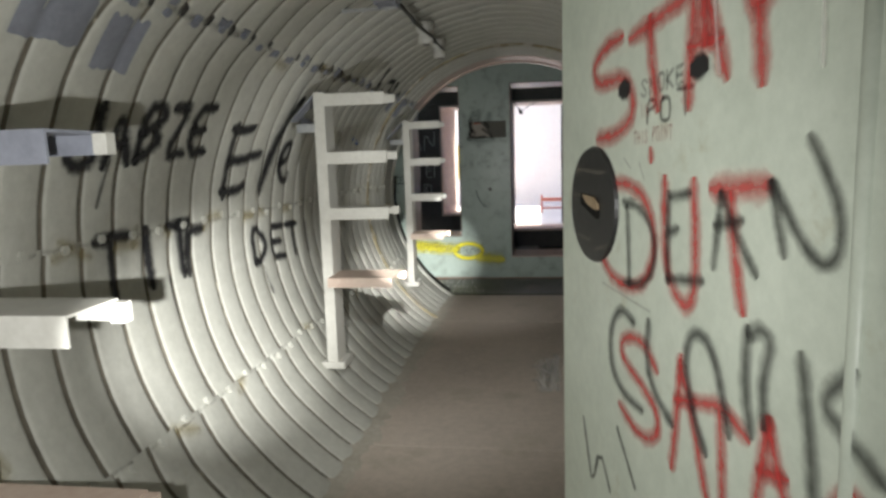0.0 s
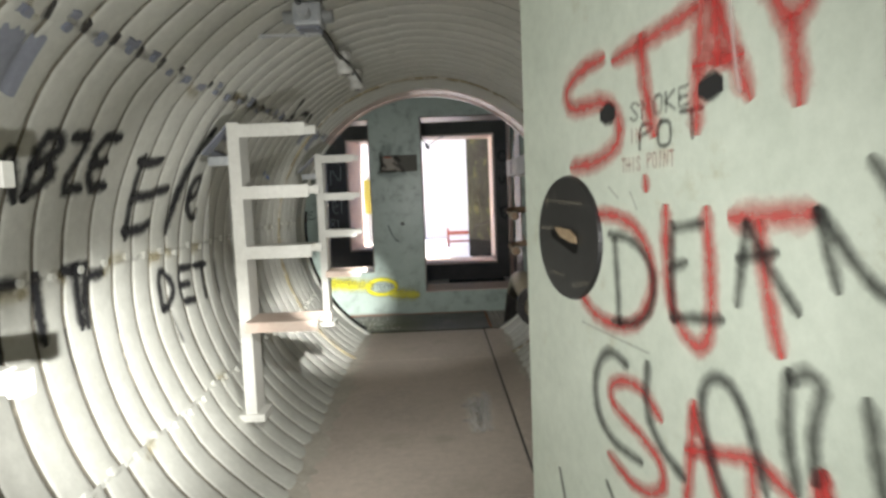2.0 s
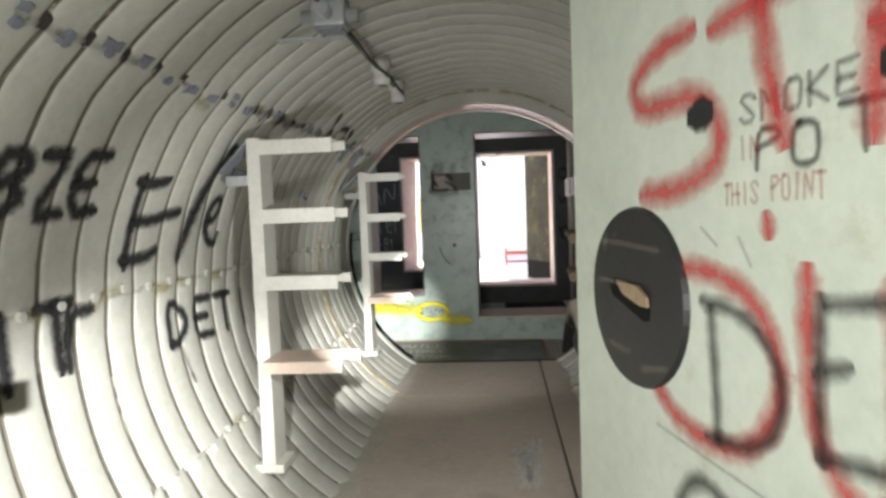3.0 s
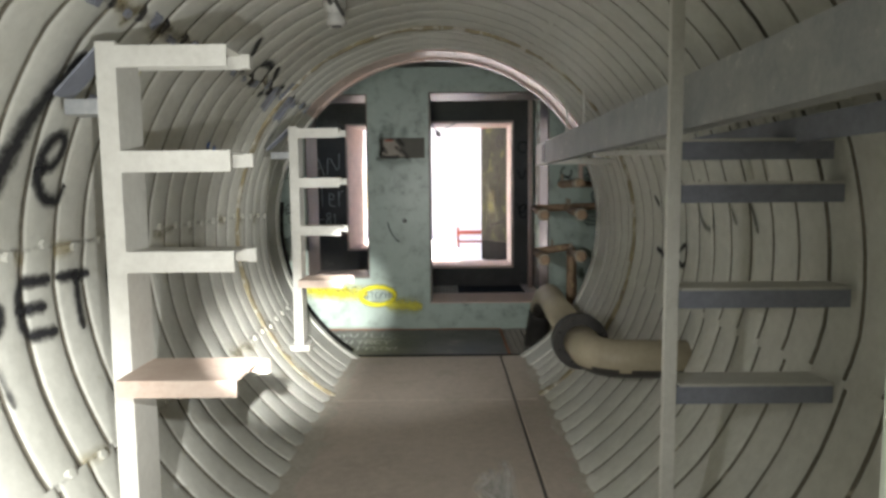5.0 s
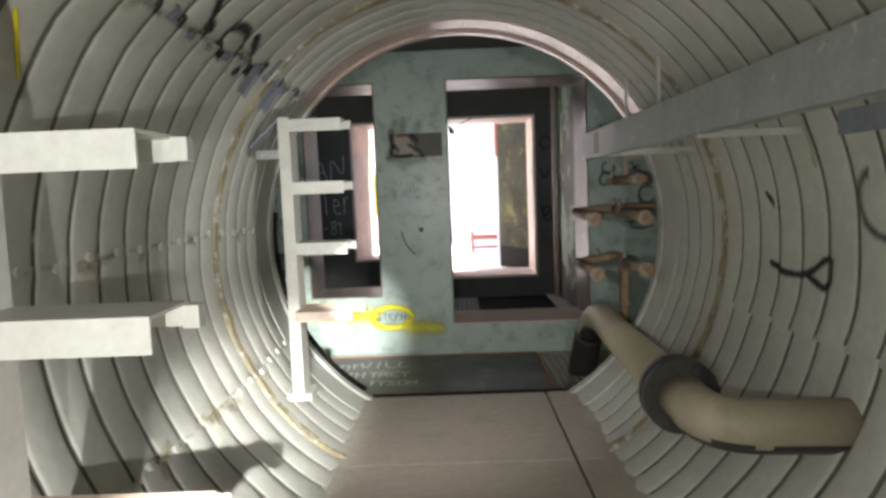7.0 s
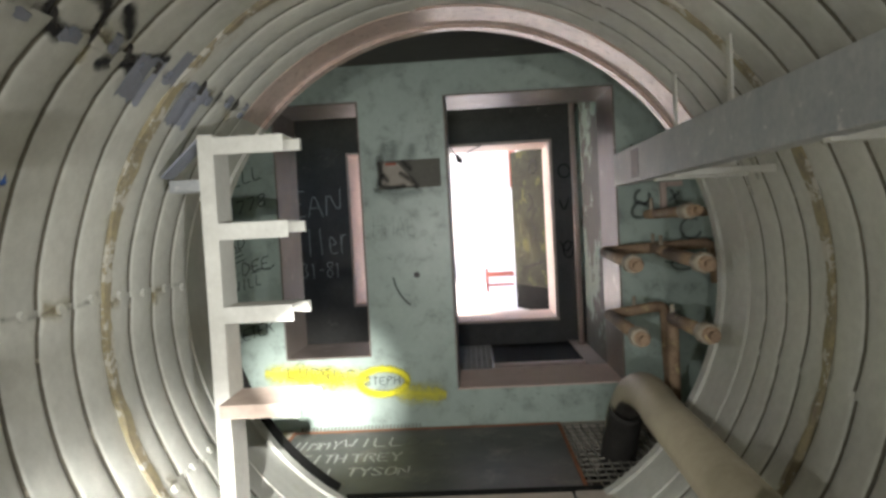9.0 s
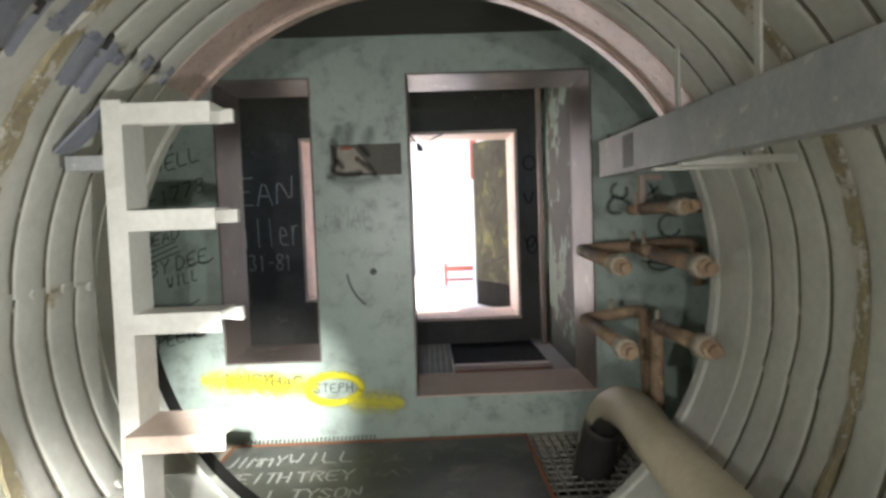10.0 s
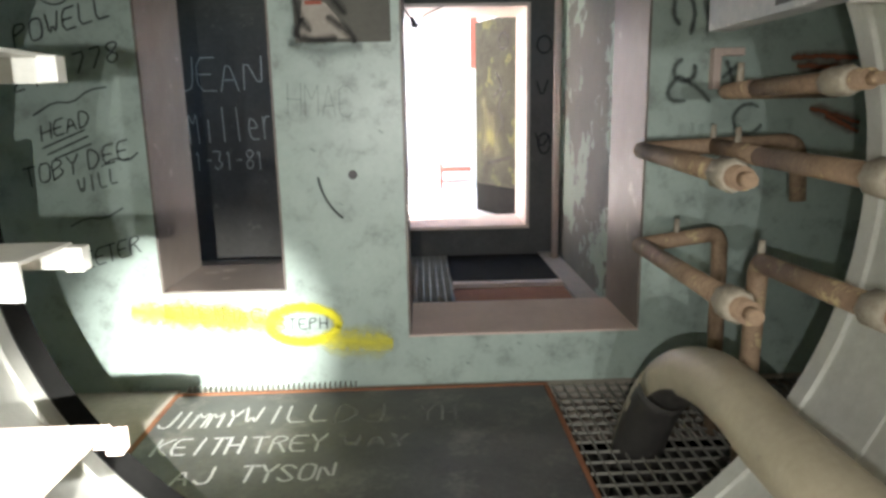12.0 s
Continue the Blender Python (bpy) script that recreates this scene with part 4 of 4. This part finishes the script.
sign(strokes("red_lettering", [
    [(0.475, 0.970), (0.43, 1.004), (0.37, 1.006), (0.325, 0.985), (0.325, 0.945), (0.407, 0.922), (0.475, 0.893), (0.495, 0.851), (0.455, 0.812), (0.39, 0.808), (0.322, 0.835)],
    [(0.569, 1.012), (0.560, 0.925), (0.544, 0.809)], [(0.572, 1.002), (0.618, 0.907), (0.657, 0.809)], [(0.560, 0.940), (0.65, 0.965), (0.70, 0.980), (0.758, 0.955)],
    [(0.693, 0.955), (0.702, 0.88), (0.708, 0.80)], [(0.811, 0.996), (0.789, 0.87)], [(0.813, 0.993), (0.855, 0.89)], [(0.800, 0.920), (0.842, 0.930)],
    [(0.935, 0.93), (0.962, 0.980), (0.995, 0.94)]], REDSPRAY, None, on_door, 0.044, "red spray-painted letters", 2))
sign(strokes("black_lettering", [
    [(0.350, 1.268), (0.356, 1.19), (0.362, 1.118)], [(0.337, 1.280), (0.40, 1.277), (0.448, 1.25), (0.474, 1.205), (0.460, 1.150), (0.42, 1.122), (0.345, 1.113)],
    [(0.521, 1.303), (0.517, 1.218), (0.524, 1.152)], [(0.534, 1.302), (0.588, 1.310)], [(0.520, 1.235), (0.550, 1.246)], [(0.524, 1.152), (0.632, 1.168)],
    [(0.683, 1.308), (0.676, 1.254), (0.668, 1.202)], [(0.685, 1.313), (0.727, 1.251), (0.768, 1.205)], [(0.672, 1.266), (0.732, 1.276)],
    [(0.801, 1.330), (0.829, 1.244)], [(0.805, 1.332), (0.84, 1.288), (0.877, 1.248), (0.910, 1.234), (0.930, 1.258), (0.926, 1.308), (0.903, 1.347), (0.874, 1.390)]],
    DOORBLACK, None, lambda u, v, l: on_door(u, v, l + 0.0022), 0.031, "black spray-painted name", 2))
sign(strokes("black_lettering", [
    [(0.379, 1.038), (0.34, 1.052), (0.300, 1.040), (0.268, 0.985), (0.272, 0.92), (0.31, 0.880), (0.361, 0.866), (0.42, 0.866)], [(0.448, 1.050), (0.441, 0.972), (0.479, 0.917), (0.540, 0.888)],
    [(0.654, 0.885), (0.609, 0.944), (0.586, 1.025), (0.600, 1.066), (0.632, 1.082), (0.665, 1.066), (0.697, 1.006), (0.719, 0.944)]],
    GREYSPRAY, None, lambda u, v, l: on_door(u, v, l + 0.0022), 0.036, "black spray-painted name", 2))
sign(strokes("black_lettering", [
    [(0.758, 1.114), (0.754, 1.035), (0.772, 0.970)], [(0.768, 1.117), (0.795, 1.130), (0.814, 1.108), (0.795, 1.058), (0.802, 0.996)],
    [(0.874, 1.107), (0.890, 1.03), (0.897, 0.990), (0.906, 0.92)], [(0.956, 1.116), (0.908, 1.066), (0.950, 1.040), (1.005, 1.010)]],
    DOORBLACK, None, lambda u, v, l: on_door(u, v, l + 0.0022), 0.040, "black spray-painted name", 2))
sign(lettering("small_sign", [("SMOKE", 0.405, 1.486, 0.021, 0.029, 0.06, 0.0125)], STENCIL, None, on_door, 0.011, "small black stencilled word", 0))
for u0, z0 in ((0.322, 1.507), (0.600, 1.514)):
    sign(strokes("stencil_square", [[(u0 + 0.004, z0), (u0 + 0.022, z0)]], STENCILBLOCK, None, lambda u, v, l: on_door(u, v, l + 0.004), 0.050, "black stencilled square"))
sign(lettering("small_sign", [("IN", 0.402, 1.448, 0.012, 0.024, 0, 0.007), ("THIS", 0.376, 1.398, 0.010, 0.022, 0.03, 0.005), ("POINT", 0.454, 1.402, 0.010, 0.024, 0.02, 0.005)], FADED, None, on_door, 0.0075, "small faded red stencilled words", 0))
sign(lettering("black_lettering", [("PO", 0.430, 1.436, 0.034, 0.040, 0.0, 0.018), ("T", 0.545, 1.445, 0.048, 0.042, 0.0, 0)], GREYSPRAY, None, on_door, 0.013, "thin black letters", 1))
sign(strokes("small_sign", [[(0.445, 1.379), (0.446, 1.371)]], REDSPRAY, None, on_door, 0.036, "red painted dot"))
sign(strokes("scratches", [[(0.09, 1.345), (0.24, 1.338)], [(0.06, 1.282), (0.15, 1.284)], [(0.10, 1.185), (0.16, 1.182)], [(0.20, 1.165), (0.26, 1.178)]], PALESCRATCH, None, lambda u, v, l: on_door(u, v, l + 0.008), 0.014, "pale scratches across the plate"))
sign(strokes("black_lettering", [[(0.102, 0.719), (0.13, 0.64), (0.16, 0.571), (0.205, 0.686), (0.265, 0.610)], [(0.305, 0.775), (0.341, 0.738), (0.392, 0.684)]], GREYSPRAY, None, on_door, 0.020, "thin black letters"))
sign(strokes("scratches", [[(0.22, 1.09), (0.33, 1.082), (0.45, 1.075)], [(0.33, 1.37), (0.36, 1.35)], [(0.40, 1.36), (0.42, 1.33)]], PENCIL, None, on_door, 0.008, "thin scratches in the paint"))
sign(strokes("pale_runs", [[(0.655, 1.62), (0.662, 1.55), (0.672, 1.50)], [(0.885, 1.62), (0.89, 1.48)]], PALESTAIN, None, lambda u, v, l: on_door(u, v, l + 0.0045), 0.016, "pale runs of thinned paint"))
# bulkhead in which the door hangs, and the closed space behind
bulk = wall_bm(-1.6, 1.8, -0.2, 2.6, 2.80, 3.05, [(-0.98, 0.86, 0.0, 1.98)])
setting("wall_bulkhead", bulk, CONCRETE, "plain concrete bulkhead with a doorway", "wall")
setting("wall_back", boxes((-1.6, 1.8, 0.1, 0.25, -0.2, 2.6)), CONCRETE, "plain concrete wall", "wall")
setting("wall_back_left", boxes((-1.75, -1.6, 0.1, 3.05, -0.2, 2.6)), CONCRETE, "plain concrete wall", "wall")
setting("wall_back_right", boxes((1.8, 1.95, 0.1, 3.05, -0.2, 2.6)), CONCRETE, "plain concrete wall", "wall")
setting("ceiling_back", boxes((-1.75, 1.95, 0.1, 3.05, 2.6, 2.75)), CONCRETE, "plain concrete ceiling", "ceiling")
setting("floor_back", boxes((-1.75, 1.95, 0.1, 3.05, -0.25, -0.13)), CONCRETE, "plain concrete floor", "floor")


def on_wall(u, v, lift):
    return Vector((u, WALL - lift, v))


def on_far(u, v, lift):
    return Vector((u, FAR - lift, v))


def on_plate(u, v, lift):
    return Vector((u, v, GROUND + lift))


# ---- marks on the end wall ----
strokes("yellow_paint", [[(-1.28, 0.34), (-1.05, 0.31)], [(-1.12, 0.33), (-0.86, 0.29)], [(-0.95, 0.30), (-0.68, 0.28)], [(-0.36, 0.17), (-0.14, 0.15)]], YELLOWTHIN, wall_end, on_wall, 0.20, "thin band of yellow spray paint")
strokes("yellow_paint", [ellipse(-0.51, 0.255, 0.17, 0.09)], YELLOWSPRAY, wall_end, on_wall, 0.07, "ring of yellow spray paint")
lettering("marker_writing", [("STEPH", -0.635, 0.235, 0.035, 0.055, 0.0, 0.016)], MARKER, wall_end, lambda u, v, l: on_wall(u, v, l + 0.004), 0.011, "handwritten name in black marker", 1)
lettering("marker_writing", [("LUCK", -1.18, 0.31, 0.05, 0.07, -0.05, 0.03), ("HAG", -0.90, 0.285, 0.05, 0.07, -0.05, 0.02)], MARKER, wall_end, lambda u, v, l: on_wall(u, v, l + 0.004), 0.011, "handwritten words in black marker", 1)
lettering("marker_writing", [("POWELL", -1.72, 1.60, 0.055, 0.09, 0.30, 0.02), ("24-1778", -1.76, 1.40, 0.055, 0.085, 0.28, 0.018)], MARKER, wall_end, on_wall, 0.014, "handwritten name and number in black marker", 1)
lettering("marker_writing", [("HEAD", -1.66, 1.18, 0.045, 0.07, 0.33, 0.015), ("TOBY", -1.76, 0.97, 0.05, 0.085, 0.25, 0.016), ("DEE", -1.46, 1.05, 0.05, 0.085, 0.25, 0.02), ("WILL", -1.52, 0.93, 0.03, 0.07, 0.3, 0.02), ("PEETER", -1.60, 0.55, 0.045, 0.08, 0.30, 0.012)], MARKER, wall_end, on_wall, 0.0125, "handwritten names in black marker", 1)
strokes("marker_writing", [[(-1.66, 1.15), (-1.46, 1.23)], [(-1.64, 1.12), (-1.45, 1.20)], [(-1.61, 1.10), (-1.44, 1.165)], [(-1.68, 1.30), (-1.58, 1.36), (-1.50, 1.35), (-1.42, 1.41), (-1.34, 1.42)], [(-1.40, 1.06), (-1.34, 1.10), (-1.28, 1.08), (-1.23, 1.12)], [(-1.58, 0.78), (-1.50, 0.82), (-1.42, 0.81), (-1.33, 0.86)], ellipse(-1.52, 1.86, 0.08, 0.08)], MARKER, wall_end, on_wall, 0.0125, "scribbled lines in black marker")
lettering("scratches", [("HMAC", -0.52, 1.28, 0.06, 0.14, -0.05, 0.02)], PENCIL, wall_end, on_wall, 0.010, "faint pencilled letters", 0)
strokes("scratches", [ellipse(-0.10, 1.02, 0.30, 0.30, math.pi * 1.04, 0.75, 10)], MARKER, wall_end, on_wall, 0.018, "dark curved scrape")
strokes("soot_marks", [[(-0.44, 1.80), (-0.42, 1.88)], [(-0.36, 1.80), (-0.35, 1.90)], [(-0.47, 1.62), (-0.44, 1.70), (-0.45, 1.80)], [(-0.46, 1.59), (-0.34, 1.56), (-0.20, 1.58)], [(-0.24, 1.80), (-0.22, 1.87)]], SOOT, wall_end, on_wall, 0.11, "black soot smears")
strokes("black_scrawl", [ellipse(1.34, 1.45, 0.05, 0.05, 2.0, 4.6), [(1.30, 1.41), (1.26, 1.36), (1.28, 1.31), (1.34, 1.31)], [(1.32, 1.42), (1.42, 1.36), (1.46, 1.31)], [(1.28, 1.80), (1.27, 1.70), (1.30, 1.66)], [(1.33, 1.80), (1.38, 1.72), (1.36, 1.62)], [(1.40, 1.82), (1.44, 1.68)], [(1.54, 1.48), (1.57, 1.40)], [(1.53, 1.42), (1.58, 1.46)]], GREYSPRAY, wall_end, on_wall, 0.036, "black spray-painted scrawl")
strokes("rust_marks", [[(1.87, 1.50), (2.00, 1.505), (2.14, 1.495)], [(1.90, 1.46), (2.12, 1.45)], [(1.98, 1.26), (2.18, 1.20)], [(2.06, 1.22), (2.18, 1.16)]], RUSTSTAIN, wall_end, on_wall, 0.075, "red-brown rust stains on the paint")
strokes("black_scrawl", [ellipse(1.66, 1.22, 0.07, 0.07, 1.0, 4.8), ellipse(1.60, 0.98, 0.08, 0.04), [(1.48, 1.00), (1.70, 0.96)]], GREYSPRAY, wall_end, on_wall, 0.03, "thin black spray-painted loops")
strokes("paint_chips", [[(x, z), (x + 0.012, z - 0.008)] for x, z in ((0.40, 0.12), (0.52, 0.10), (0.30, 0.03), (0.66, 0.11), (0.10, 0.06), (0.56, 0.13), (-0.30, 0.86), (-0.10, 1.2), (-0.42, 1.12))], SOOT, wall_end, on_wall, 0.02, "small dark chips in the paint")

board = thing("notice_board", (-0.25, WALL, 1.70), "dark brown painted board with a torn card, scorched round", "board")
place_in(part("backing", boxes((-0.465, -0.03, WALL - 0.008, WALL - 0.001, 1.60, 1.795), bevel=0.002), BOARD, None), board)
bm = extrude(bmesh.new(), [(-0.44, 1.62), (-0.20, 1.615), (-0.27, 1.71), (-0.32, 1.77), (-0.42, 1.785), (-0.435, 1.70)], "y", WALL - 0.022, WALL - 0.009)
tagged(place_in(part("torn_card", bm, CARD, None), board), "torn pale card")
bm = boxes((-0.41, -0.335, WALL - 0.026, WALL - 0.022, 1.762, 1.778))
tagged(place_in(part("red_strip", bm, REDPAINT, None), board), "red strip")
tagged(place_in(strokes("scorch_mark", [[(-0.455, 1.64), (-0.435, 1.70), (-0.45, 1.77)], [(-0.43, 1.62), (-0.36, 1.605), (-0.29, 1.615)], [(-0.30, 1.70), (-0.24, 1.66), (-0.20, 1.61)], [(-0.42, 1.69), (-0.40, 1.66)], [(-0.28, 1.78), (-0.24, 1.73)]], SCORCH, None, lambda u, v, l: on_wall(u, v, l + 0.026), 0.055, ""), board), "black scorch marks on the card")
sock = thing("wall_socket", (-0.233, WALL, 0.995), "small round anchor hole with a steel rim", "wall socket")
place_in(part("rim", tube(bmesh.new(), [(-0.233, WALL - 0.004, 0.995), (-0.233, WALL + 0.004, 0.995)], 0.022, 18), PIPEDARK, None), sock)

# chalk
lettering("chalk_writing", [("JEAN", -2.26, 1.52, 0.17, 0.31, 0.0, 0.05), ("Miller", -2.16, 1.02, 0.085, 0.32, 0.05, 0.06), ("1-31-81", -2.14, 0.76, 0.075, 0.18, 0.0, 0.025)], CHALK, wall_far, on_far, 0.022, "name and date in white chalk", 1)
strokes("chalk_writing", [ellipse(-1.55, 2.28, 0.16, 0.05), [(-1.70, 2.27), (-1.40, 2.30)]], FAINTCHALK, wall_far, on_far, 0.02, "chalk scribble")
strokes("black_scrawl", [ellipse(1.33, 0.95, 0.06, 0.10), [(1.24, 1.05), (1.30, 0.90), (1.38, 1.02)], [(1.25, 1.55), (1.30, 1.40), (1.36, 1.56)], ellipse(1.32, 1.9, 0.07, 0.08)], BLACKSPRAY, wall_far, on_far, 0.03, "black spray-painted scrawl")
lettering("chalk_writing", [("TH", 1.24, 1.62, 0.06, 0.16, 0, 0.03)], FAINTCHALK, wall_far, on_far, 0.012, "chalk letters", 0)
plate_ob = [o for o in vest.children if o.name.startswith("steel_plate")][0]
place_chalk = [lettering("chalk_writing", [("JIMMY", -1.11, 9.74, 0.052, 0.15, 0, 0.021), ("WILL", -0.74, 9.76, 0.073, 0.16, 0, 0.026), ("KEITH", -1.04, 9.50, 0.055, 0.13, 0, 0.02), ("TREY", -0.64, 9.50, 0.06, 0.13, 0, 0.02), ("AJ", -0.88, 9.28, 0.055, 0.11, 0, 0.03), ("TYSON", -0.63, 9.28, 0.055, 0.11, 0, 0.02)], CHALK, None, on_plate, 0.027, "names in white chalk", 1),
               lettering("chalk_writing", [("DJ", -0.33, 9.74, 0.09, 0.17, 0, 0.04), ("YH", 0.06, 9.74, 0.06, 0.14, 0, 0.04), ("WAY", -0.26, 9.52, 0.07, 0.10, 0, 0.03)], FAINTCHALK, None, on_plate, 0.018, "half-rubbed chalk letters", 1)]
for ob in place_chalk:
    ob.parent = plate_ob
    ob.matrix_parent_inverse = Matrix.Translation(-vest.location) @ Matrix.Identity(4)
    ob.matrix_parent_inverse = Matrix.Identity(4)

# ---- ceiling conduit with its boxes and lamp holders ----
cond = thing("conduit", (-0.33, 6.0, 2.15), "thin ceiling conduit with junction boxes and empty lamp holders", "conduit")
CZTOP = CZ + math.sqrt((R - 0.03) ** 2 - (0.33 + CX) ** 2)
place_in(part("conduit_tube", tube(bmesh.new(), [(-0.33, 3.2, CZTOP - 0.02), (-0.34, 5.2, CZTOP - 0.02), (-0.325, 5.9, CZTOP - 0.035), (-0.33, 6.85, CZTOP - 0.02)], 0.011, 10), PIPEDARK, None), cond)
zb = CZTOP - 0.045
bm = boxes((-0.385, -0.265, 5.23, 5.34, zb - 0.045, zb + 0.05), bevel=0.012)
tube(bm, [(-0.33, 5.16, zb), (-0.33, 5.41, zb)], 0.026, 12)
tube(bm, [(-0.43, 5.285, zb), (-0.225, 5.285, zb)], 0.026, 12)
tagged(place_in(part("junction_box", bm, GALV, None), cond), "cast junction box with four hubs")
bm = boxes((-0.375, -0.275, 5.24, 5.33, zb - 0.054, zb - 0.046), bevel=0.003)
for dx, dy in ((-0.04, -0.035), (0.04, 0.035), (-0.04, 0.035), (0.04, -0.035)):
    tube(bm, [(-0.325 + dx, 5.285 + dy, zb - 0.062), (-0.325 + dx, 5.285 + dy, zb - 0.05)], 0.008, 8)
place_in(part("box_cover", bm, BLUEGREY, None), cond)
bm = boxes((-0.56, -0.30, 5.415, 5.455, zb - 0.040, zb - 0.032), bevel=0.003)
tube(bm, [(-0.56, 5.435, zb - 0.041), (-0.56, 5.435, zb - 0.031)], 0.024, 14)
for x in (-0.56, -0.47, -0.36):
    tube(bm, [(x, 5.435, zb - 0.047), (x, 5.435, zb - 0.03)], 0.008, 8)
place_in(part("strap", bm, GALV, None), cond)
place_in(part("loose_cable", tube(bmesh.new(), smooth_path([(-0.30, 5.36, zb - 0.01), (-0.27, 5.55, zb - 0.05), (-0.31, 5.85, zb - 0.02), (-0.27, 6.1, zb - 0.04), (-0.28, 6.27, zb - 0.02), (-0.26, 6.5, zb - 0.05), (-0.28, 6.8, zb - 0.02)], 0.09), 0.008, 8), PIPEDARK, None), cond)
for y in (6.26, 6.82):
    place_in(part("lamp_holder", tube(bmesh.new(), [(-0.32, y, CZTOP + 0.01), (-0.32, y, CZTOP - 0.035), (-0.318, y, CZTOP - 0.05), (-0.315, y - 0.005, CZTOP - 0.075), (-0.31, y - 0.01, CZTOP - 0.10), (-0.31, y - 0.01, CZTOP - 0.115)], [0.052, 0.050, 0.036, 0.040, 0.046, 0.034], 16), FIXTURE, None), cond)
    holder = cond.children[-1]
    hole = part("socket_mouth", tube(bmesh.new(), [(-0.31, y - 0.01, CZTOP - 0.1145), (-0.31, y - 0.01, CZTOP - 0.118)], 0.024, 14), PIPEDARK, None, "dark empty socket")
    hole.parent = holder
    hole.matrix_parent_inverse = Matrix.Identity(4)
p = skin(6.0, 153, 0.0)
jb = thing("junction_box", p, "small blue-grey steel box on the lining", "box")
bm = boxes((-0.02, 0.05, -0.045, 0.045, -0.03, 0.03), bevel=0.006)
bmesh.ops.transform(bm, matrix=Matrix.Rotation(radians(28), 4, "Y"), verts=bm.verts)
part("box_body", bm, BLUEGREY, jb)

# ---- seen through the inner doorway ----
blast = thing("blast_door", (1.20, 14.36, 0.04), "thick open door, weathered and scribbled, with a black lower band", "door")
turn = math.atan2(0.90, -0.41)
M = Matrix.Translation((1.20, 14.36, 0)) @ Matrix.Rotation(turn, 4, "Z")
for nm, z0, z1, mat in (("door_leaf", 0.40, 2.32, WEATHERED), ("lower_band", 0.05, 0.398, DULLBLACK)):
    bm = boxes((0.0, 1.0, -0.12, 0.0, z0, z1), bevel=0.006)
    bmesh.ops.transform(bm, matrix=M, verts=bm.verts)
    place_in(part(nm, bm, mat, None), blast)


def on_leaf(u, v, lift):
    q = M @ Vector((u, 0.0 + lift, v))
    return q


place_in(strokes("door_scrawl", [ellipse(0.35, 2.05, 0.10, 0.09), [(0.5, 1.7), (0.35, 1.55), (0.55, 1.45)], [(0.3, 1.5), (0.5, 1.3), (0.3, 1.15), (0.5, 1.0)], [(0.7, 1.3), (0.6, 0.9), (0.75, 0.8)], [(0.2, 0.75), (0.7, 0.66)]], BLACKSPRAY, None, on_leaf, 0.04, "black spray-painted scrawl"), blast)
place_in(strokes("door_scrawl", [[(0.8, 1.4), (0.7, 1.0), (0.8, 0.8)], [(0.6, 1.2), (0.5, 0.8)]], OLIVE, None, on_leaf, 0.16, "yellow-green spray-paint haze"), blast)
tres = thing("steel_trestle", (0.7, 18, 0.02), "red oxide steel frame standing in the yard", "steel frame")
for nm, d in (("rail", (0.45, 0.925, 17.9, 17.96, 0.30, 0.38)), ("rail", (0.45, 0.925, 17.9, 17.96, 0.12, 0.16)), ("post", (0.40, 0.448, 17.9, 17.96, 0.02, 0.45))):
    place_in(part(nm, boxes(d, bevel=0.006), REDPAINT, None), tres)
place_in(part("tall_post", boxes((0.96, 1.02, 17.9, 17.96, 0.02, 2.9), bevel=0.004), FIXTURE, None), tres)
place_in(part("sleeve", boxes((0.93, 1.05, 17.87, 17.99, 1.95, 2.75), bevel=0.006), REDPAINT, None), tres)
ybrd = thing("yellow_sign", (-1.2, 15.6, 0.02), "faded yellow sign on a grey post in the yard", "sign")
place_in(part("sign_panel", boxes((-1.26, -1.08, 15.6, 15.62, 0.95, 1.62), bevel=0.004), surface("faded_yellow", (0.75, 0.62, 0.10), (0.62, 0.50, 0.12), 0.7), None), ybrd)
place_in(part("sign_post", boxes((-1.20, -1.15, 15.622, 15.66, 0.02, 1.7), bevel=0.004), GALV, None), ybrd)
wire = thing("hanging_cable", (0.08, 13.5, 2.2), "dark loose cable with a small socket hanging from the frame", "cable")
place_in(part("cable", tube(bmesh.new(), smooth_path([(-0.04, 13.56, 2.26), (0.04, 13.54, 2.13), (0.10, 13.52, 2.12), (0.18, 13.54, 2.19), (0.34, 13.56, 2.26)], 0.05), 0.007, 8), PIPEDARK, None), wire)
place_in(part("socket", tube(bmesh.new(), [(0.04, 13.54, 2.16), (0.06, 13.54, 2.09), (0.10, 13.54, 2.08)], [0.02, 0.032, 0.025], 10), PIPEDARK, None), wire)
brk = thing("angle_bracket", (1.50, WALL, 1.36), "pale bent angle bracket fixed to the wall", "bracket")
place_in(part("bracket_leg", boxes((1.455, 1.492, WALL - 0.05, WALL - 0.002, 1.36, 1.545), bevel=0.003), SILL, None), brk)
place_in(part("bracket_arm", boxes((1.493, 1.60, WALL - 0.05, WALL - 0.002, 1.51, 1.545), bevel=0.003), SILL, None), brk)
